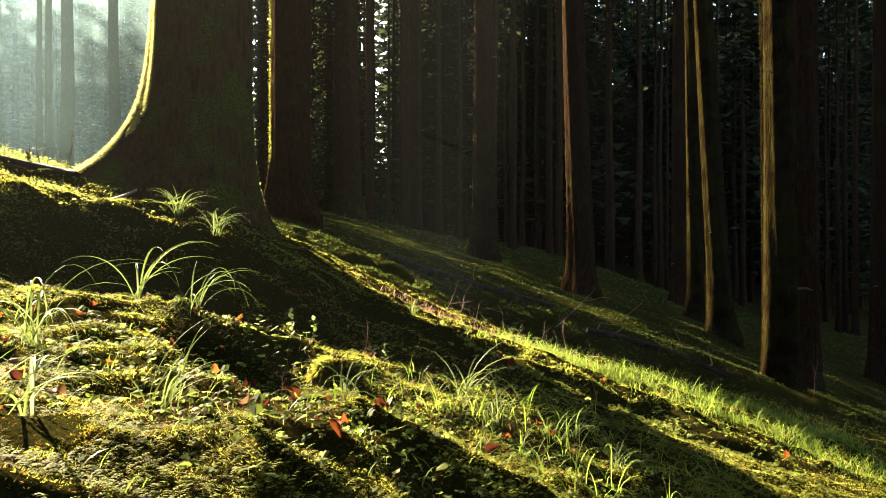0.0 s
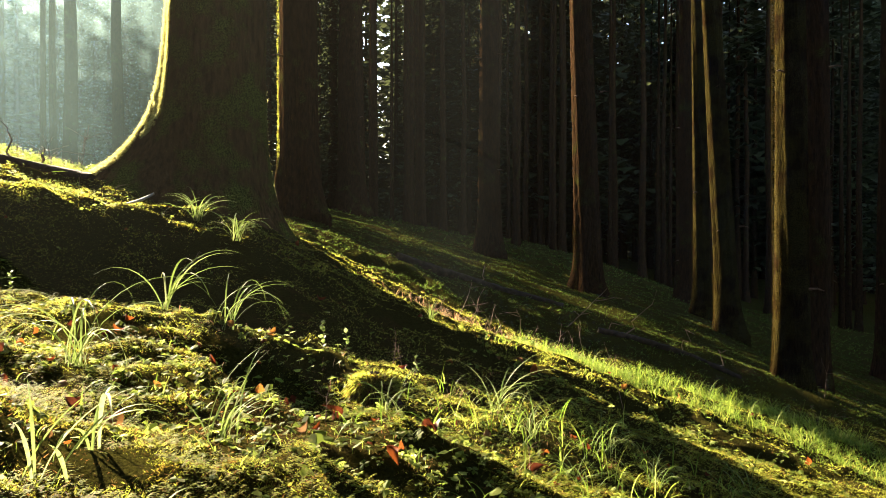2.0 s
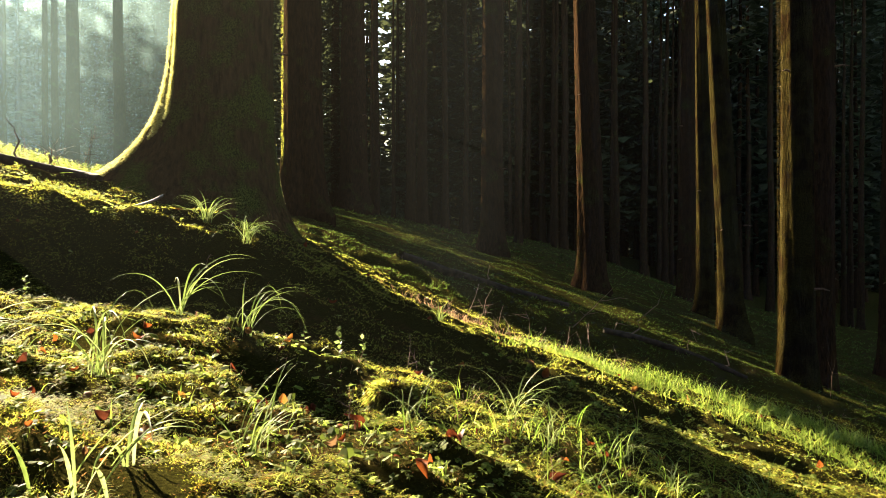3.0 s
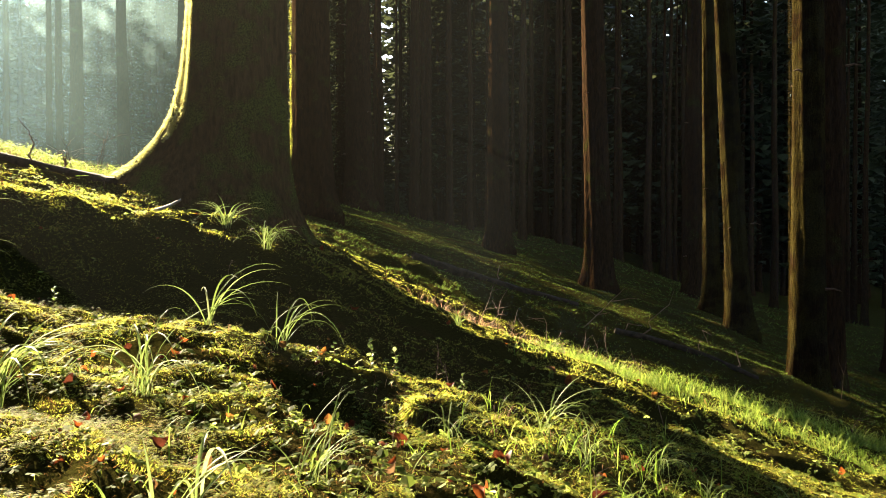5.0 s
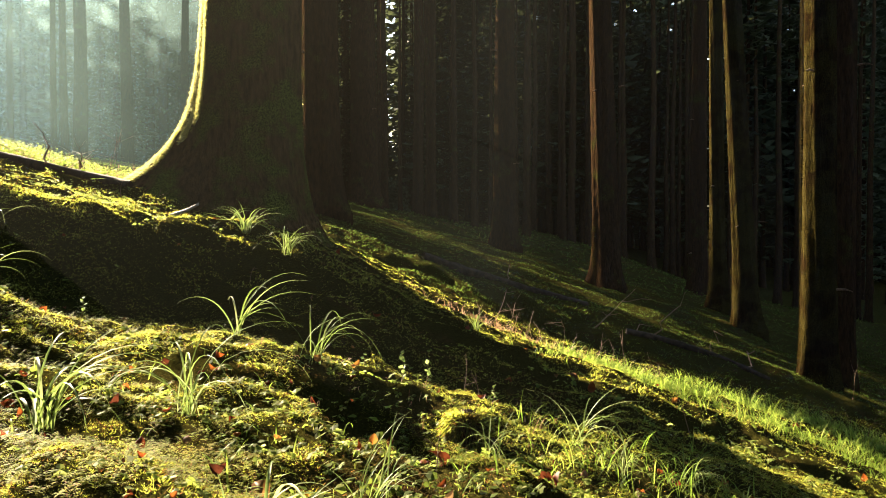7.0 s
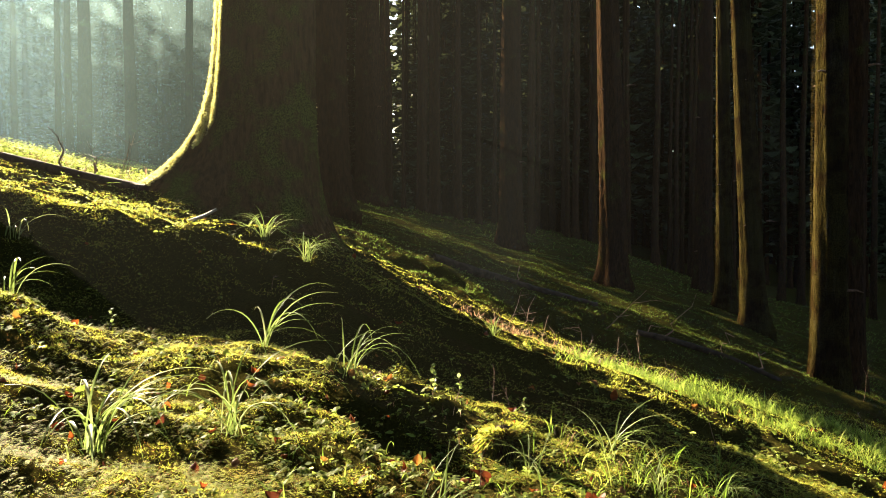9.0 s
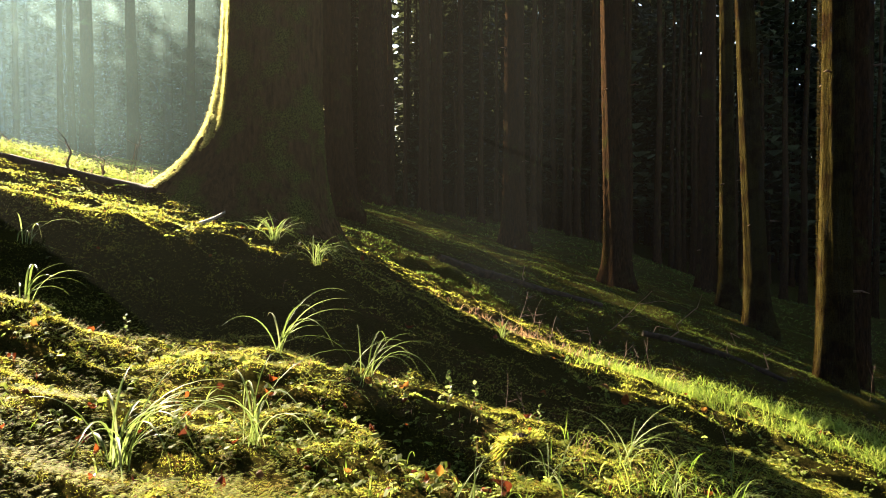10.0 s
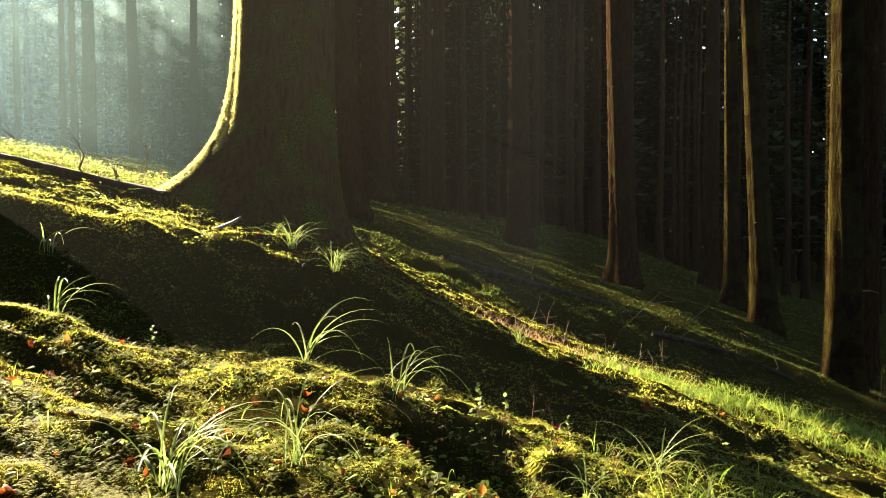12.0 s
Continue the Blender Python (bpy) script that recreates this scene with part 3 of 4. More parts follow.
moss_fronds("feather_moss", 1.15, 3.2, 42000, 0.025, 111, "feather-shaped moss shoots arching over the bank")
moss_fronds("feather_moss", 3.2, 4.8, 20000, 0.03, 112, "feather-shaped moss shoots by the hollow")
moss_zone("moss", 1.3, 3.0, 130000, 0.0105, 101, "feathery yellow-green moss on the sunny bank")
moss_zone("moss", 0.75, 1.3, 22000, 0.009, 106, "feathery moss underfoot at the bank's near edge")
moss_zone("needle_litter", 0.9, 3.2, 42000, 0.013, 107, "dead needles and brown bits between the moss cushions", 2, LITTER, False)
moss_zone("moss", 3.0, 5.2, 90000, 0.016, 104, "feathery yellow-green moss round the hollow")
moss_zone("moss", 5.2, 9.5, 84000, 0.022, 102, "feathery green moss over the hummocks", 3)
moss_zone("moss", 24, 48, 12000, 0.13, 105, "dark moss deep in the wood, colour darkened for shade", 3, SHADED_MOSS)
moss_zone("moss", 9.5, 24, 84000, 0.046, 103, "green moss under the trees, colour darkened for shade", 2, SHADED_MOSS)


def trunk_moss():
    r = np.random.default_rng(77)
    n = 62000
    z = 1.1 + 3.8 * r.random(n) ** 1.15
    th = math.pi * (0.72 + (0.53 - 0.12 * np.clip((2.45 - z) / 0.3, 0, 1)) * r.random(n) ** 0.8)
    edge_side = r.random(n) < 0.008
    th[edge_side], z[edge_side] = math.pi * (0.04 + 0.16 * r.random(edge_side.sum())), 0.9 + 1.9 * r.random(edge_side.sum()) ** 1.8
    q = np.array([float(old_radius(a, np.array([b]))[0]) for a, b in zip(z, th)])
    nx = np.stack([np.cos(th), np.sin(th), 0.15 * np.ones(n)], -1)
    keep = (value_noise(th * 7, z * 2, 0.3) > 0.24) & (z > lie(OLD_X + q * np.cos(th), OLD_Y + q * np.sin(th)) - 0.05)
    long = np.where(edge_side, 0.02, 0.028) * (0.5 + r.random(n))
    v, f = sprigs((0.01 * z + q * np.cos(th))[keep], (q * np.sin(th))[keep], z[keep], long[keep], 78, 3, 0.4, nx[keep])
    ob = part("moss_fringe", mesh_from("moss_fringe", v, f, RIM_LIT_MOSS, False), old.children[0], "yellow-green moss fringe, paled for the sunlit rim")
    ob["kind"] = "stuff"


trunk_moss()


def fringe(base, rad, lean, z0, z1, n, seed, size=0.04, mat=MOSS):
    """Moss that clings to the sunny side of a trunk."""
    r = np.random.default_rng(seed)
    th = math.pi * (0.6 + 0.6 * r.random(n))
    z = z0 + (z1 - z0) * r.random(n) ** 2.0
    keep = value_noise(th * 2, z, 0.22) > 0.4
    th, z = th[keep], z[keep]
    q = rad * 1.045 + 0.25 * rad * np.exp(-z / 0.4)
    nx = np.stack([np.cos(th), np.sin(th), 0.1 * np.ones(len(th))], -1)
    v, f = sprigs(lean * z + q * np.cos(th), q * np.sin(th), z, size * (0.5 + r.random(len(th))), seed + 1, 3, 0.4, nx)
    tagged(part("moss_fringe", mesh_from("moss_fringe", v, f, mat, False), base.children[0], "yellow-green moss fringe"), kind="stuff")


fringe(NEAR_TREES[0], 0.38, -0.004, 0.0, 6.5, 14000, 300, 0.026)
fringe(NEAR_TREES[3], 0.32, -0.03, 0.0, 1.6, 3000, 302, 0.022, DULL_MOSS)
fringe(NEAR_TREES[4], 0.23, -0.02, 0.0, 2.5, 4000, 304, 0.025, DULL_MOSS)
fringe(NEAR_TREES[5], 0.27, -0.055, 0.0, 1.5, 3000, 306, 0.025, DULL_MOSS)
fringe(NEAR_TREES[6], 0.25, -0.01, 0.0, 6.5, 26000, 308, 0.016, DULL_MOSS)


# ---------------------------------------------------------------- grasses
def blade_arrays(x, y, z, length, az, lean0, droop, width, segs=6, crease=True):
    """One grass blade: rises, arches over and tapers to a tip; folded along its middle."""
    vs, fs = [], []
    p = np.array([x, y, z], float)
    out = np.array([math.cos(az), math.sin(az), 0])
    side = np.array([-out[1], out[0], 0])
    for k in range(segs + 1):
        s = k / segs
        w = 0.5 * width * (0.55 + 0.9 * s if s < 0.5 else 2.0 * (1 - s)) + 0.0003
        ang = lean0 + droop * s ** 1.15
        d = out * math.sin(ang) + np.array([0, 0, math.cos(ang)])
        nrm = np.cross(side, d)
        if crease:
            vs += [p - side * w, p + nrm * w * 0.5, p + side * w]
        else:
            vs += [p - side * w, p + side * w]
        p = p + d * length / segs
    c = 3 if crease else 2
    for k in range(segs):
        for j in range(c - 1):
            a = k * c + j
            fs.append((a, a + 1, a + c + 1, a + c))
    return vs, fs


def grass_tuft(x, y, height, count, seed, label, width=0.006, droop=1.5, az=None, spread=0.02):
    r = np.random.default_rng(seed)
    base = new("grass_tuft")
    base.location = (x, y, ground_z(x, y) - 0.01)
    tagged(base, label, "grass", "grass tufts on the bank")
    for k in range(count):
        a = r.random() * 6.283 if az is None else az + 1.3 * r.normal()
        L = height * (0.7 + 0.75 * r.random())
        v, f = blade_arrays(spread * r.normal(), spread * r.normal(), 0, L, a, 0.06 + 0.5 * r.random(), droop * (0.7 + 0.55 * r.random()), width * (0.7 + 0.6 * r.random()), 10)
        part("blade", mesh_from("blade", v, f, BLADE), base)
    return base


SEDGES = [(-2.12, 5.92, 0.3, 28, 0.007, 1.9, None, "bright arching sedge tuft at the tree's foot"),
          (-2.42, 6.5, 0.25, 7, 0.012, 1.9, None, 'small drooping sedge beside the old roots'),
          (-1.74, 5.66, 0.3, 26, 0.007, 2.1, 0.0, 'bright arching sedge tuft on a mossy knoll'),
          (-1.64, 3.95, 0.5, 9, 0.012, 2.0, 0.1, 'sparse sedge with broad folded blades in shade'),
          (-1.1, 3.24, 0.42, 12, 0.008, 2.1, 0.3, 'sparse sedge arching against the dark hollow'),
          (-1.38, 2.49, 0.44, 18, 0.0065, 2.5, None, 'sunlit sedge tuft with long arching blades'),
          (-1.69, 2.16, 0.4, 22, 0.008, 2.2, 0.2, 'sunlit sedge tuft with long arching blades'),
          (-2.79, 3.58, 0.34, 8, 0.008, 1.9, 0.0, "sparse sedge at the hollow's rim"),
          (-3.45, 4.75, 0.3, 8, 0.009, 2.3, 0.0, 'small drooping sedge on the bank')]
GRASSES = [(-0.71, 1.85, 0.22, 16, 0.0045, 1.5, 0.0, 'thin green grass tuft in moss'),
           (-0.27, 6.44, 0.21, 14, 0.007, 1.5, None, "small bright grass tuft by the shadow's edge"),
           (-0.9, 1.36, 0.2, 7, 0.0075, 1.0, None, 'broad green grass blades close by'),
           (0.09, 3.42, 0.32, 12, 0.006, 1.7, 0.2, 'fresh green grass tuft in the sun'),
           (0.2, 3.05, 0.22, 20, 0.004, 2.0, None, 'fresh green grass tuft in the sun'),
           (0.58, 3.33, 0.25, 20, 0.004, 2.2, 0.0, 'fresh green grass tuft in the sun'),
           (-0.34, 2.7, 0.24, 12, 0.004, 2.2, None, 'loose grass in front of the mossy stump'),
           (0.72, 3.05, 0.18, 12, 0.004, 2.1, None, 'fresh green grass tuft in the sun'),
           (1.35, 3.6, 0.22, 8, 0.006, 1.8, None, 'loose grass on the lower bank'),
           (0.35, 2.75, 0.18, 14, 0.004, 2.0, None, 'fresh green grass tuft in the sun'),
           (-0.93, 1.62, 0.3, 5, 0.009, 2.3, 0.1, 'broad green blades arching low over moss')]
for k, (x, y, hgt, cnt, wid, drp, az, lab) in enumerate(SEDGES + GRASSES):
    grass_tuft(x, y, hgt, cnt, 400 + k, lab, wid, drp, az)


def grass_field(name, n, place, height, seed, label, mat=GRASS, wide=0.0036):
    r = np.random.default_rng(seed)
    V, F, o = [], [], 0
    for _ in range(n):
        x, y = place(r)
        z = ground_z(x, y) - 0.01
        for _ in range(3):
            v, f = blade_arrays(x + 0.012 * r.normal(), y + 0.012 * r.normal(), z, height * (0.5 + 0.8 * r.random()), r.random() * 6.283, 0.08 + 0.6 * r.random(), 2.4 * r.random() + 0.7, wide * (0.7 + 0.7 * r.random()), 5, False)
            V += v
            F += [tuple(i + o for i in q) for q in f]
            o += len(v)
    return tagged(new(name, mesh_from(name, V, F, mat)), label, "grass", kind="stuff")


def on_ridge(r):
    while True:
        f = r.random()
        x, y = 0.5 + 4.1 * f, 6.8 + 0.55 * r.normal() * (0.6 + 0.8 * f) - 0.3 * f
        if value_noise(np.array([x]), np.array([y + 30]), 0.35)[0] > 0.38 + 0.35 * r.random():
            return x, y


grass_field("grass", 2000, on_ridge, 0.16, 501, "bright green grass along the sunlit rise")
def on_low_end(r):
    x = 1.5 + 2.6 * r.random()
    return x, 6.9 + 0.28 * (x - 1.5) + 0.28 * r.normal()


grass_field("grass", 420, on_low_end, 0.21, 508, "taller grass where the sunlit rise runs out")
grass_field("grass", 130, lambda r: (0.4 + 0.4 * r.normal(), 3.15 + 0.4 * r.normal()), 0.17, 502, "fresh green grass among moss")
grass_field("grass", 90, lambda r: (-0.9 + 0.9 * r.normal(), 2.3 + 0.5 * r.normal()), 0.09, 503, "short grass shoots among moss")
grass_field("dry_stalks", 260, lambda r: (0.35 + 0.5 * r.normal(), 7.15 + 0.22 * r.normal()), 0.13, 505, "dry reddish-brown stalks on the sunlit rise", STRAW, 0.003)
grass_field("dry_stalks", 220, lambda r: (-4.2 - 3.6 * r.random(), 8.4 + 2.6 * r.random()), 0.22, 507, "dry reddish stalks among the crest plants", STRAW, 0.004)
grass_field("dry_stalks", 120, lambda r: (-0.4 + 1.0 * r.normal(), 3.0 + 0.8 * abs(r.normal())), 0.06, 506, "dry brown stems among the moss", STRAW, 0.002)
grass_field("grass", 60, lambda r: (0.7 + 0.4 * r.normal(), 6.2 + 0.4 * r.normal()), 0.14, 504, "thin grass on the lit slope")


# ---------------------------------------------------------------- wood sorrel and other small leaves
def sorrel(name, n, place, size, seed, label, lift=1.0):
    r = np.random.default_rng(seed)
    V, F = [], []
    for _ in range(n):
        x, y = place(r)
        h = lift * size * (0.5 + 1.1 * r.random())
        c = np.array([x, y, ground_z(x, y) + h])
        tilt = np.array([0.35 * r.normal(), 0.35 * r.normal()])
        a0 = r.random() * 6.283
        s = size * (0.6 + 0.8 * r.random())
        lobes = 3 if r.random() < 0.75 else 1
        o = len(V)
        w = 0.0005
        V += [c + np.array([-w, 0, 0]), c + np.array([w, 0, 0]), np.array([x + w, y, c[2] - h - 0.02]), np.array([x - w, y, c[2] - h - 0.02])]
        F.append((o, o + 1, o + 2, o + 3))
        for k in range(lobes):
            a = a0 + k * 2.094
            L = s * (1.0 if lobes == 3 else 1.9)
            for sg in (-1, 1):
                o = len(V)
                for f, q, dz in ((0, 0, 0), (0.55, 0.55 * sg, -0.16), (1.05, 0.38 * sg, -0.2), (0.88, 0, 0.0)):
                    ux, uy = math.cos(a) * f - math.sin(a) * q, math.sin(a) * f + math.cos(a) * q
                    V.append(c + L * np.array([ux, uy, dz + tilt[0] * ux + tilt[1] * uy]))
                F.append((o, o + 1, o + 2, o + 3) if sg < 0 else (o + 3, o + 2, o + 1, o))
    return tagged(new(name, mesh_from(name, V, F, SORREL, False)), label, "small leaves", kind="stuff")


def clumped(cx, cy, sx, sy):
    def place(r):
        while True:
            x, y = cx + sx * r.normal(), cy + sy * r.normal()
            if y > 1.25 and value_noise(np.array([x + 40]), np.array([y]), 0.3)[0] > 0.5 * r.random() + 0.2:
                return x, y
    return place


sorrel("wood_sorrel", 1000, clumped(-1.1, 2.2, 0.8, 0.55), 0.014, 601, "wood sorrel leaves glinting above the moss")
sorrel("wood_sorrel", 36, clumped(-0.3, 1.85, 0.4, 0.14), 0.015, 605, "broad pale clover-shaped leaves close by")
sorrel("wood_sorrel", 350, clumped(0.1, 2.4, 0.6, 0.5), 0.014, 602, "wood sorrel leaves among grass")
sorrel("wood_sorrel", 500, clumped(1.6, 4.7, 0.8, 0.5), 0.018, 603, "small flat leaves on the lower bank")
sorrel("bilberry_leaves", 4200, lambda r: (-4.0 - 4.5 * r.random(), 8.2 + 3.5 * r.random()), 0.015, 606, "sunlit yellow-green bilberry leaves on the crest", 7.0)
sorrel("wood_sorrel", 1500, clumped(-3.5, 6.3, 0.9, 0.6), 0.012, 607, "small bright leaves over the mossy bank", 1.5)
sorrel("wood_sorrel", 500, clumped(-1.6, 3.3, 1.0, 0.4), 0.016, 604, "small leaves at the hollow's edge")


# ---------------------------------------------------------------- fallen leaves
def dead_leaf_mesh(seed, curl, fold):
    r = np.random.default_rng(seed)
    vs, fs = [], []
    rows, cols = 7, 4
    for i in range(rows + 1):
        s = i / rows
        w = 0.34 * math.sin(math.pi * min(1, s * 0.97 + 0.02)) ** 0.8
        for j in range(cols + 1):
            q = 2 * j / cols - 1
            vs.append((s - 0.5, w * q * (1 + 0.08 * r.normal()), curl * (s - 0.5) ** 2 * 1.6 + fold * abs(q) * w * 1.6 + 0.02 * r.normal()))
    for i in range(rows):
        for j in range(cols):
            a = i * (cols + 1) + j
            fs.append((a, a + 1, a + cols + 2, a + cols + 1))
    vs = np.array(vs)
    stem_v, stem_f = tube([(-0.5, 0, vs[2][2]), (-0.62, 0.02, 0.02), (-0.75, 0.03, 0.03)], [0.012, 0.01, 0.008], 5)
    o = len(vs)
    return mesh_from("dead_leaf", np.concatenate([vs, np.array(stem_v)]), fs + [tuple(i + o for i in q) for q in stem_f], DEAD_LEAF)


LEAVES = [dead_leaf_mesh(k, c, f) for k, (c, f) in enumerate([(0.8, 0.5), (-0.9, 0.7), (1.3, 0.3), (-0.6, -0.8), (1.6, 0.9)])]
fall = np.random.default_rng(700)


def dead_leaf(x, y, size, lift=0.012, steep=None):
    ob = new("fallen_leaf", LEAVES[int(fall.integers(5))])
    tip = 0.5 * fall.normal() if steep is None else steep
    ob.matrix_world = Matrix.LocRotScale((x, y, ground_z(x, y) + lift), Euler((0.5 * fall.normal(), tip, 6.28 * fall.random())), (size, size, size))
    return tagged(ob, "curled orange-brown beech leaf lying in moss" if steep is None else "orange beech leaf standing upright in moss", "leaf", "fallen beech leaves")


for x, y, size, steep in [(-0.54, 2.6, 0.1, 1.2), (-0.99, 1.9, 0.085, 0.8), (-1.11, 1.92, 0.06, None), (-1.02, 2.77, 0.06, 0.9), (-0.5, 1.89, 0.05, None), (-0.27, 1.95, 0.08, 0.4),
                          (0.17, 2.58, 0.08, 0.9), (-0.18, 2.33, 0.07, None), (-0.15, 3.1, 0.06, None), (0.01, 2.86, 0.07, 0.7), (0.46, 4.96, 0.1, 1.0), (-1.58, 2.41, 0.08, 0.5),
                          (-1.85, 1.64, 0.08, 0.6), (-1.07, 3.24, 0.06, None), (0.4, 5.36, 0.1, 1.1), (-1.35, 2.0, 0.06, 0.9), (-2.5, 6.35, 0.08, None), (-2.2, 6.2, 0.07, None)]:
    dead_leaf(x, y, 0.8 * size, 0.02, steep)
for _ in range(120):
    x, y = -0.9 + 1.2 * fall.normal(), 2.9 + 1.3 * abs(fall.normal()) - 0.9
    if y > 1.4 and math.hypot(x + 0.4, y) > 1.4:
        dead_leaf(x, y, 0.024 + 0.026 * fall.random(), 0.014)
for _ in range(12):
    dead_leaf(-1.45 + 0.28 * fall.normal(), 1.75 + 0.16 * fall.normal(), 0.013 + 0.012 * fall.random(), 0.008)
for _ in range(20):
    x, y = 1.0 + 1.6 * fall.normal(), 6.6 + 0.9 * fall.normal()
    dead_leaf(x, y, 0.05 + 0.03 * fall.random(), 0.018)


# ---------------------------------------------------------------- stump, logs, branches
def mossy_stump(x, y):
    base = new("mossy_stump")
    base.location = (x, y, ground_z(x, y) - 0.105)
    tagged(base, "small broken stump capped with shaggy moss", "stump")
    r = np.random.default_rng(801)
    th = np.linspace(0, 6.283, 20, endpoint=False)
    vs = []
    zs = [0, 0.05, 0.1, 0.15, 0.19, 0.215, 0.225]
    for z, q in zip(zs, [0.11, 0.09, 0.08, 0.082, 0.075, 0.05, 0.005]):
        k = q * (1 + 0.12 * np.cos(3 * th) + 0.1 * r.normal(size=20))
        vs.append(np.stack([k * np.cos(th) - 0.1 * z, k * np.sin(th), np.full(20, z) + 0.006 * r.normal(size=20)], -1))
    i = np.arange(7 * 20).reshape(7, 20)
    j = np.roll(i, -1, 1)
    part("wood", mesh_from("stump_wood", np.concatenate(vs), np.stack([i[:-1], j[:-1], j[1:], i[1:]], -1).reshape(-1, 4), LOG), base)
    n = 6500
    t2, z2 = r.random(n) * 6.283, 0.03 + 0.19 * r.random(n) ** 0.7
    q = np.interp(z2, zs, [0.11, 0.09, 0.08, 0.082, 0.075, 0.05, 0.005])
    keep = (z2 > 0.12) | (np.cos(t2 - 2.9) > -0.8)
    nx = np.stack([np.cos(t2), np.sin(t2), 0.3 * np.ones(n)], -1)[keep]
    v, f = sprigs((q * np.cos(t2))[keep] - 0.1 * z2[keep], (q * np.sin(t2))[keep], z2[keep], 0.024 * (0.5 + r.random(keep.sum())), 802, 3, 0.3, nx)
    m = 1400
    t3, z3 = 3.3 + 0.75 * r.normal(size=m), 0.06 + 0.15 * r.random(m)
    q3 = np.interp(z3, zs, [0.11, 0.09, 0.08, 0.082, 0.075, 0.05, 0.005]) + 0.012
    hang = np.stack([np.cos(t3), np.sin(t3), -0.9 * np.ones(m)], -1)
    v3, f3 = sprigs(q3 * np.cos(t3) - 0.1 * z3, q3 * np.sin(t3), z3, 0.038 * (0.5 + r.random(m)), 803, 3, 0.0, hang)
    v, f = np.concatenate([v, v3]), np.concatenate([f, f3 + len(v)])
    tagged(part("moss_cap", mesh_from("moss_cap", v, f, MOSS, False), base, "shaggy yellow-green moss"), kind="stuff")


mossy_stump(-0.41, 3.02)


def fallen_log(x0, y0, x1, y1, rad, label, branches, seed, sink=0.3):
    r = np.random.default_rng(seed)
    f = np.linspace(0, 1, 24)
    xs, ys = x0 + (x1 - x0) * f, y0 + (y1 - y0) * f
    line = np.polyval(np.polyfit(f, hz(xs, ys), 2), f) + rad * (1 - sink)
    base = new("fallen_log")
    base.location = (x0, y0, float(line[0]))
    tagged(base, label, "log")
    path = np.stack([xs - x0, ys - y0, line - line[0]], -1)
    v, q = tube(path, rad * (1 - 0.35 * f), 14, 0.3, seed)
    for end in (0, len(path) - 1):
        o, e = len(v), end * 14
        v.append(np.mean(v[e:e + 14], axis=0) + 0.01 * r.normal(size=3))
        q += [(o, e + k, e + k + 1, e + (k + 2) % 14) for k in range(0, 14, 2)]
    stem_part = part("stem", mesh_from("log_stem", v, q, LOG, False), base)
    for at, az, up, L in branches:
        k = int(at * 23)
        p = path[k]
        d = np.array([math.cos(az) * math.cos(up), math.sin(az) * math.cos(up), math.sin(up)])
        pts = [p + d * L * s + np.array([0.04 * r.normal(), 0.04 * r.normal(), 0.05 * r.normal() - 0.06 * L * s * s]) * (s > 0) for s in np.linspace(0, 1, 6)]
        part("branch", mesh_from("log_branch", *tube(pts, np.linspace(0.012, 0.004, 6), 6), TWIG), stem_part)


fallen_log(-3.72, 7.5, -7.4, 8.6, 0.06, "dark fallen log leaning across the sunny crest", [(0.18, 1.2, 1.2, 0.25), (0.3, 2.4, 1.0, 0.7)], 811)
fallen_log(2.1, 10.8, 4.1, 10.6, 0.062, "dark rotting log with broken branches in shade", [(0.2, 0.0, 0.94, 0.75), (0.65, 0.3, 1.3, 0.36), (0.03, 0.0, 0.44, 0.42), (0.85, 0.6, 0.7, 0.4)], 812, 0.85)
fallen_log(-0.9, 11.6, 1.9, 12.8, 0.1, "dark rotting log half sunk in moss", [(0.5, 1.0, 0.8, 0.4)], 813, 0.9)


def dead_branch(x, y, height, seed, label, forks=3, lean=0.5, thick=0.006, az=None):
    """A bare upright or leaning branch with side twigs."""
    r = np.random.default_rng(seed)
    a = r.random() * 6.283 if az is None else az
    base = new("dead_branch")
    base.location = (x, y, ground_z(x, y) - 0.02)
    tagged(base, label, "branch", "dead branches on the slope")
    pts = [np.zeros(3)]
    d = np.array([math.cos(a) * math.sin(lean), math.sin(a) * math.sin(lean), math.cos(lean)])
    for k in range(6):
        d = d + 0.16 * r.normal(size=3)
        d /= np.linalg.norm(d)
        pts.append(pts[-1] + d * height / 6)
    stick = part("stick", mesh_from("stick", *tube(pts, np.linspace(thick, thick * 0.35, 7), 5), TWIG), base)
    for k in range(forks):
        i = 2 + int(r.integers(4))
        e = d + 0.9 * r.normal(size=3)
        e[2] = abs(e[2]) * 0.6
        e /= np.linalg.norm(e)
        L = height * (0.25 + 0.3 * r.random())
        q = [pts[i] + e * L * s + np.array([0, 0, -0.1 * L * s * s]) + 0.02 * L * r.normal(size=3) * (s > 0) for s in (0, 0.35, 0.7, 1)]
        part("side_twig", mesh_from("side_twig", *tube(q, np.linspace(thick * 0.55, thick * 0.25, 4), 4), TWIG), stick)


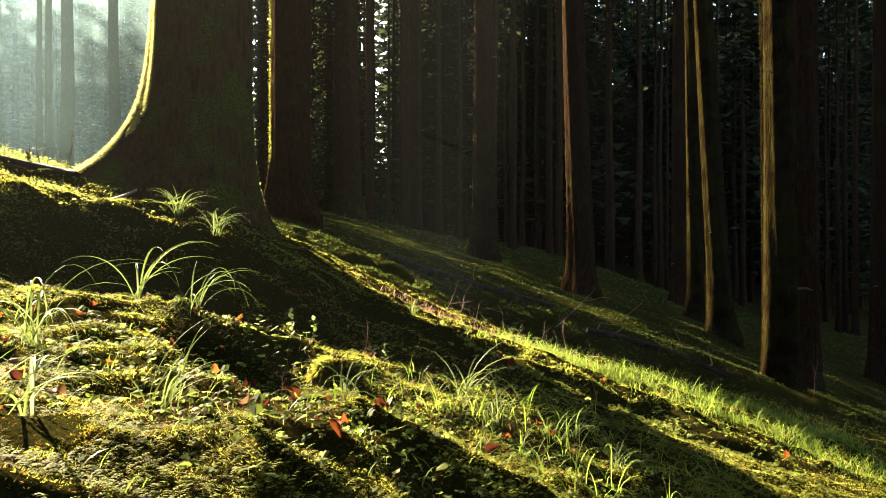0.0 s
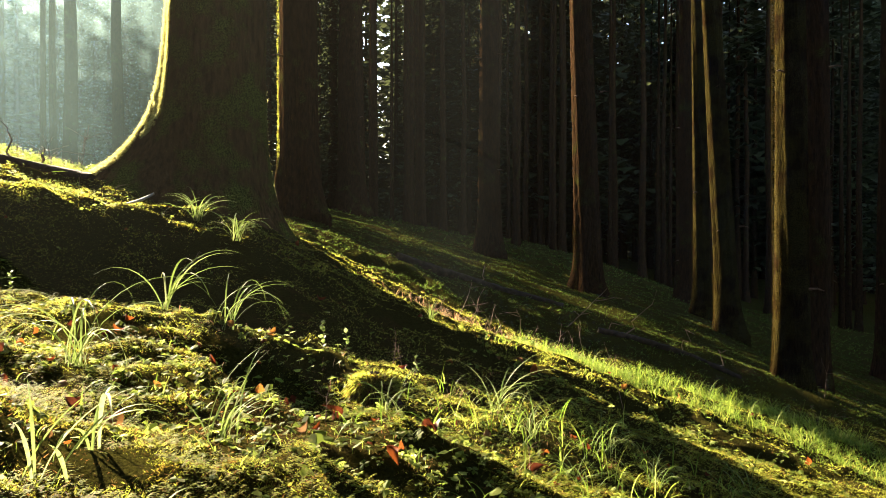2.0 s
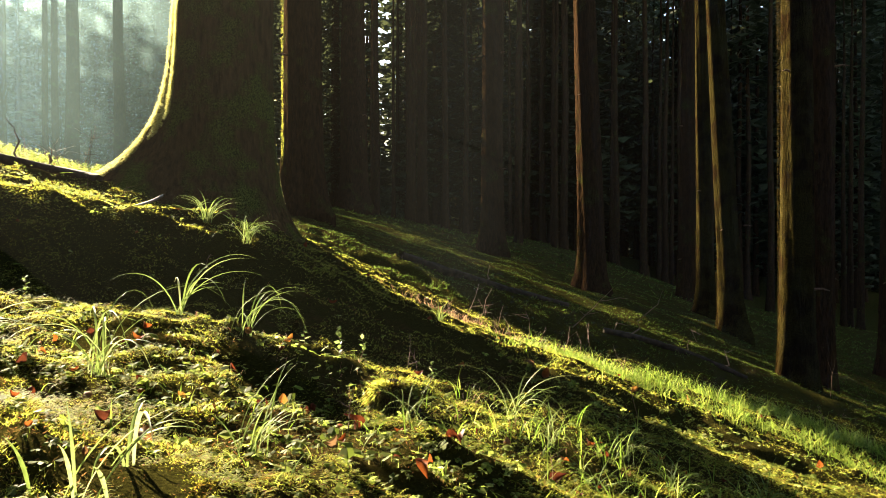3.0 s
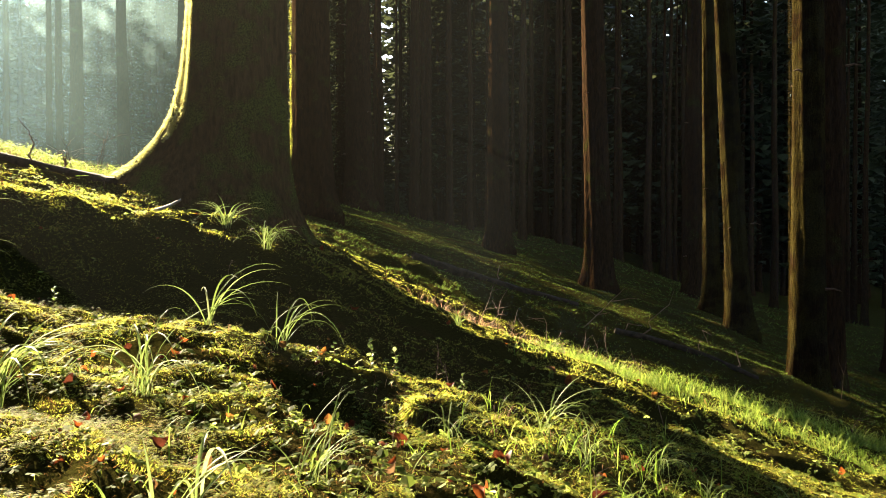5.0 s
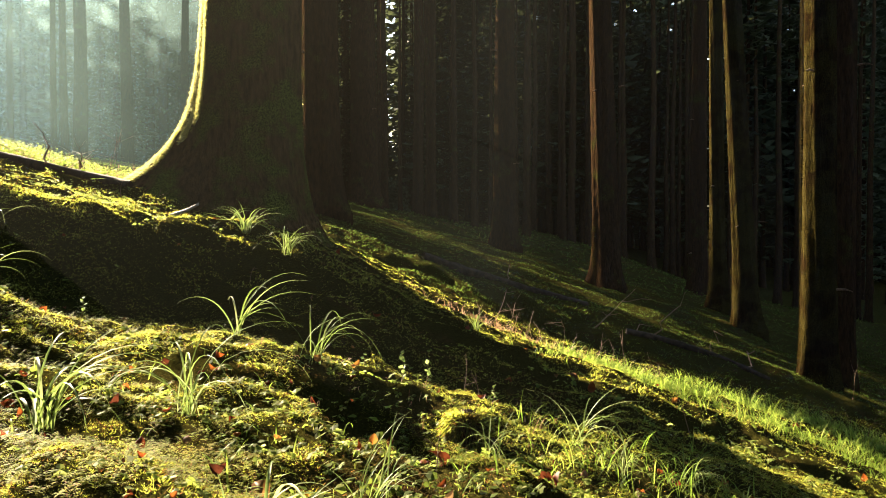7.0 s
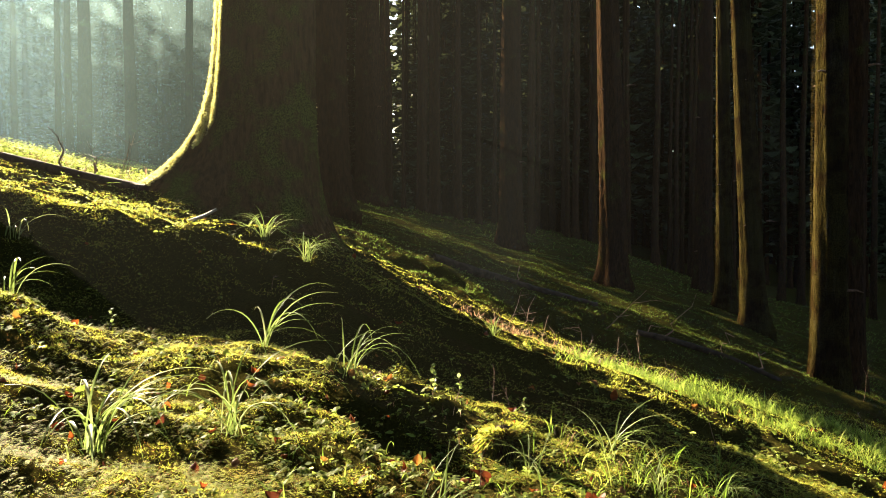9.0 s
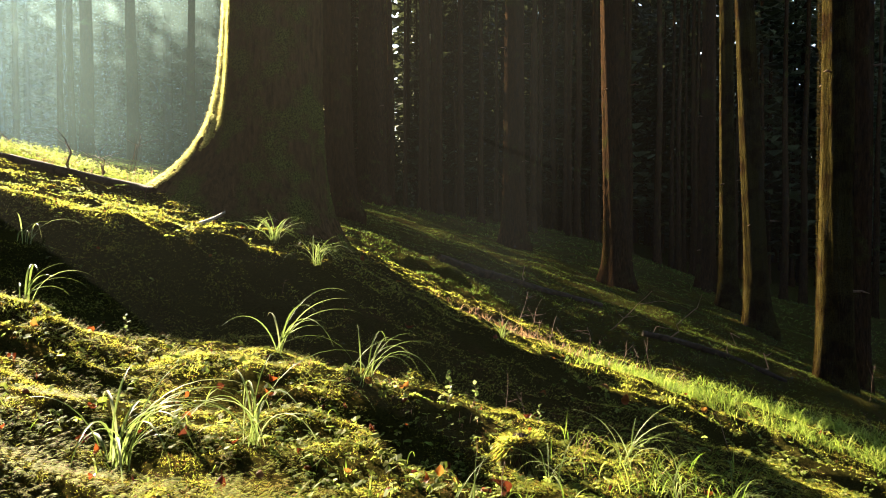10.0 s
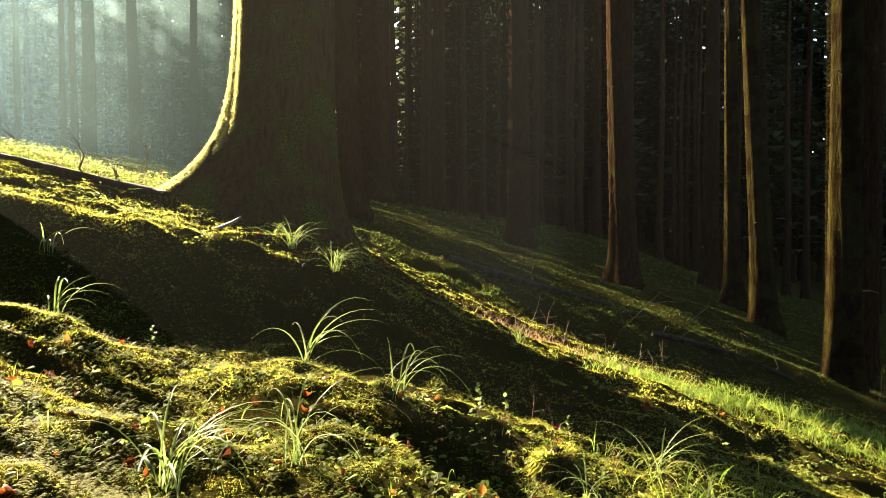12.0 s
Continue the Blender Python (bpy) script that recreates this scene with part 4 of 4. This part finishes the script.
sticks = np.random.default_rng(820)
for k, (x, y, hgt, lean, az) in enumerate([(-4.9, 9.0, 0.7, 0.6, 2.6), (-4.6, 9.0, 0.6, 0.35, 0.6), (-4.75, 9.2, 0.65, 0.8, 0.2), (-5.2, 9.1, 0.55, 0.9, 0.1), (-5.35, 9.0, 0.36, 0.1, 1.0), (-5.45, 9.0, 1.0, 0.53, 3.1)]):
    dead_branch(x, y, hgt, 830 + k, "thin bare branch leaning out of the bank", 4, lean, 0.006, az)
dead_branch(1.65, 10.95, 0.9, 846, "thin crooked fallen branch propped on moss", 3, 1.15, 0.011, 0.1)
for k, (x, y, hgt, lean, az) in enumerate([(0.0, 8.2, 0.5, 0.9, 0.3), (0.12, 8.05, 0.45, 0.6, 0.1), (0.3, 7.7, 0.36, 0.4, 0.5), (-0.15, 8.3, 0.35, 1.1, 3.3)]):
    dead_branch(x, y, hgt, 895 + k, "bare brown twig arching over the sunlit rise", 3, lean, 0.005, az)
for k in range(22):
    x = -0.2 + 1.7 * sticks.random()
    y = 7.35 - 0.35 * x + 0.18 * sticks.normal()
    dead_branch(x, y, 0.16 + 0.3 * sticks.random(), 850 + k, "dry brown stalk on the sunlit rise", 1 + k % 2, 0.3 + 0.8 * sticks.random(), 0.004)
for k, (x, y, hgt) in enumerate([(-0.42, 3.95, 0.26), (-0.35, 3.62, 0.16), (0.15, 2.5, 0.15), (-0.55, 2.5, 0.16), (0.9, 4.3, 0.3), (5.3, 10.6, 0.6), (5.9, 10.7, 0.35), (4.2, 8.6, 0.3), (3.7, 7.4, 0.3), (-1.9, 5.2, 0.14), (-3.6, 7.0, 0.3), (-3.2, 6.9, 0.2)]):
    dead_branch(x, y, hgt, 880 + k, "thin reddish dead stalk", 2, 0.15, 0.0025)


chip_v, chip_f = [], []
chip_rng = np.random.default_rng(841)
for i in range(9):
    s = i / 8
    w = 0.06 * (1 - s) ** 0.7 * min(1, 5 * s + 0.3) + 0.006
    for q, h in ((-1, 0), (-0.3, 0.018), (0.5, 0.015), (1, 0.002), (0.2, -0.008)):
        chip_v.append(((s - 0.5) * 0.26, w * q + 0.004 * chip_rng.normal(), h + 0.05 * s * s))
chip_f = [(i * 5 + j, i * 5 + (j + 1) % 5, (i + 1) * 5 + (j + 1) % 5, (i + 1) * 5 + j) for i in range(8) for j in range(5)]
chip = new("wood_chip", mesh_from("wood_chip", chip_v, chip_f, PALE))
chip.matrix_world = pose(-2.78, 6.42, ground_z(-2.78, 6.42) + 0.03, 10, -12, 25)
tagged(chip, "pale bleached splinter of wood on moss", "wood chip")


# ---------------------------------------------------------------- seedling at the shadow's edge
def seedling(x, y, height, seed):
    """A thin upright stem with pairs of small oval leaves."""
    r = np.random.default_rng(seed)
    base = new("seedling")
    base.location = (x, y, ground_z(x, y) - 0.01)
    tagged(base, "slender leafy seedling at the edge of the shade", "seedling", "seedlings in the moss")
    pts = [(0.02 * math.sin(2.5 * s), 0.012 * s, height * s) for s in np.linspace(0, 1, 6)]
    stalk = part("stem", mesh_from("seedling_stem", *tube(pts, np.linspace(0.0022, 0.001, 6), 5), TWIG), base)
    V = []
    for u in np.linspace(-0.5, 0.5, 5):
        w = 0.3 * math.cos(math.pi * u) + 0.01
        V += [(u + 0.5, -w, -0.12 * abs(u)), (u + 0.5, 0, 0.05 - 0.1 * u * u), (u + 0.5, w, -0.12 * abs(u))]
    F = [(3 * i + j, 3 * i + j + 1, 3 * i + j + 4, 3 * i + j + 3) for i in range(4) for j in range(2)]
    leaf = mesh_from("seedling_leaf", V, F, BLADE)
    for k in range(9):
        s = 0.3 + 0.7 * k / 8
        ob = part("leaf", leaf, stalk)
        size = height * (0.16 + 0.1 * r.random())
        ob.matrix_basis = Matrix.LocRotScale((0.02 * math.sin(2.5 * s), 0.012 * s, height * s), Euler((0.4 * r.normal(), -0.5 + 0.4 * r.normal(), 2.4 * k + r.random())), (size, size, size))


for k, (x, y, hgt) in enumerate([(-0.74, 3.52, 0.17), (-0.62, 3.45, 0.12), (-0.95, 3.75, 0.13), (-0.3, 3.6, 0.1), (-2.45, 3.9, 0.12)]):
    seedling(x, y, hgt, 940 + k)


# ---------------------------------------------------------------- ferns on the crest
def fern(x, y, size, seed):
    r = np.random.default_rng(seed)
    base = new("fern")
    base.location = (x, y, ground_z(x, y) - 0.01)
    tagged(base, "small sunlit fern on the crest of the bank", "fern", "ferns on the crest")
    for k in range(6):
        az = k * 1.05 + 0.5 * r.random()
        out, L = np.array([math.cos(az), math.sin(az), 0]), size * (0.7 + 0.5 * r.random())
        side = np.array([-out[1], out[0], 0])
        V, F = [], []
        for i in range(1, 13):
            s = i / 13
            p = out * L * s * 0.9 + np.array([0, 0, L * (0.75 * s - 0.6 * s * s)])
            w = L * 0.26 * math.sin(math.pi * (0.12 + 0.86 * s))
            for sg in (-1, 1):
                o = len(V)
                V += [p - out * 0.018 * L, p + side * sg * w * 0.6 - out * 0.02 * L, p + side * sg * w + out * 0.05 * L - np.array([0, 0, 0.1 * w]), p + side * sg * w * 0.5 + out * 0.04 * L, ]
                F.append((o, o + 1, o + 2, o + 3))
        part("frond", mesh_from("frond", V, F, GRASS, False), base)


crest = np.random.default_rng(900)
for k in range(30):
    x = -4.0 - 3.4 * crest.random()
    fern(x, 7.7 + 0.3 * (-x - 4.2) + 2.2 * crest.random(), 0.2 + 0.18 * crest.random(), 910 + k)
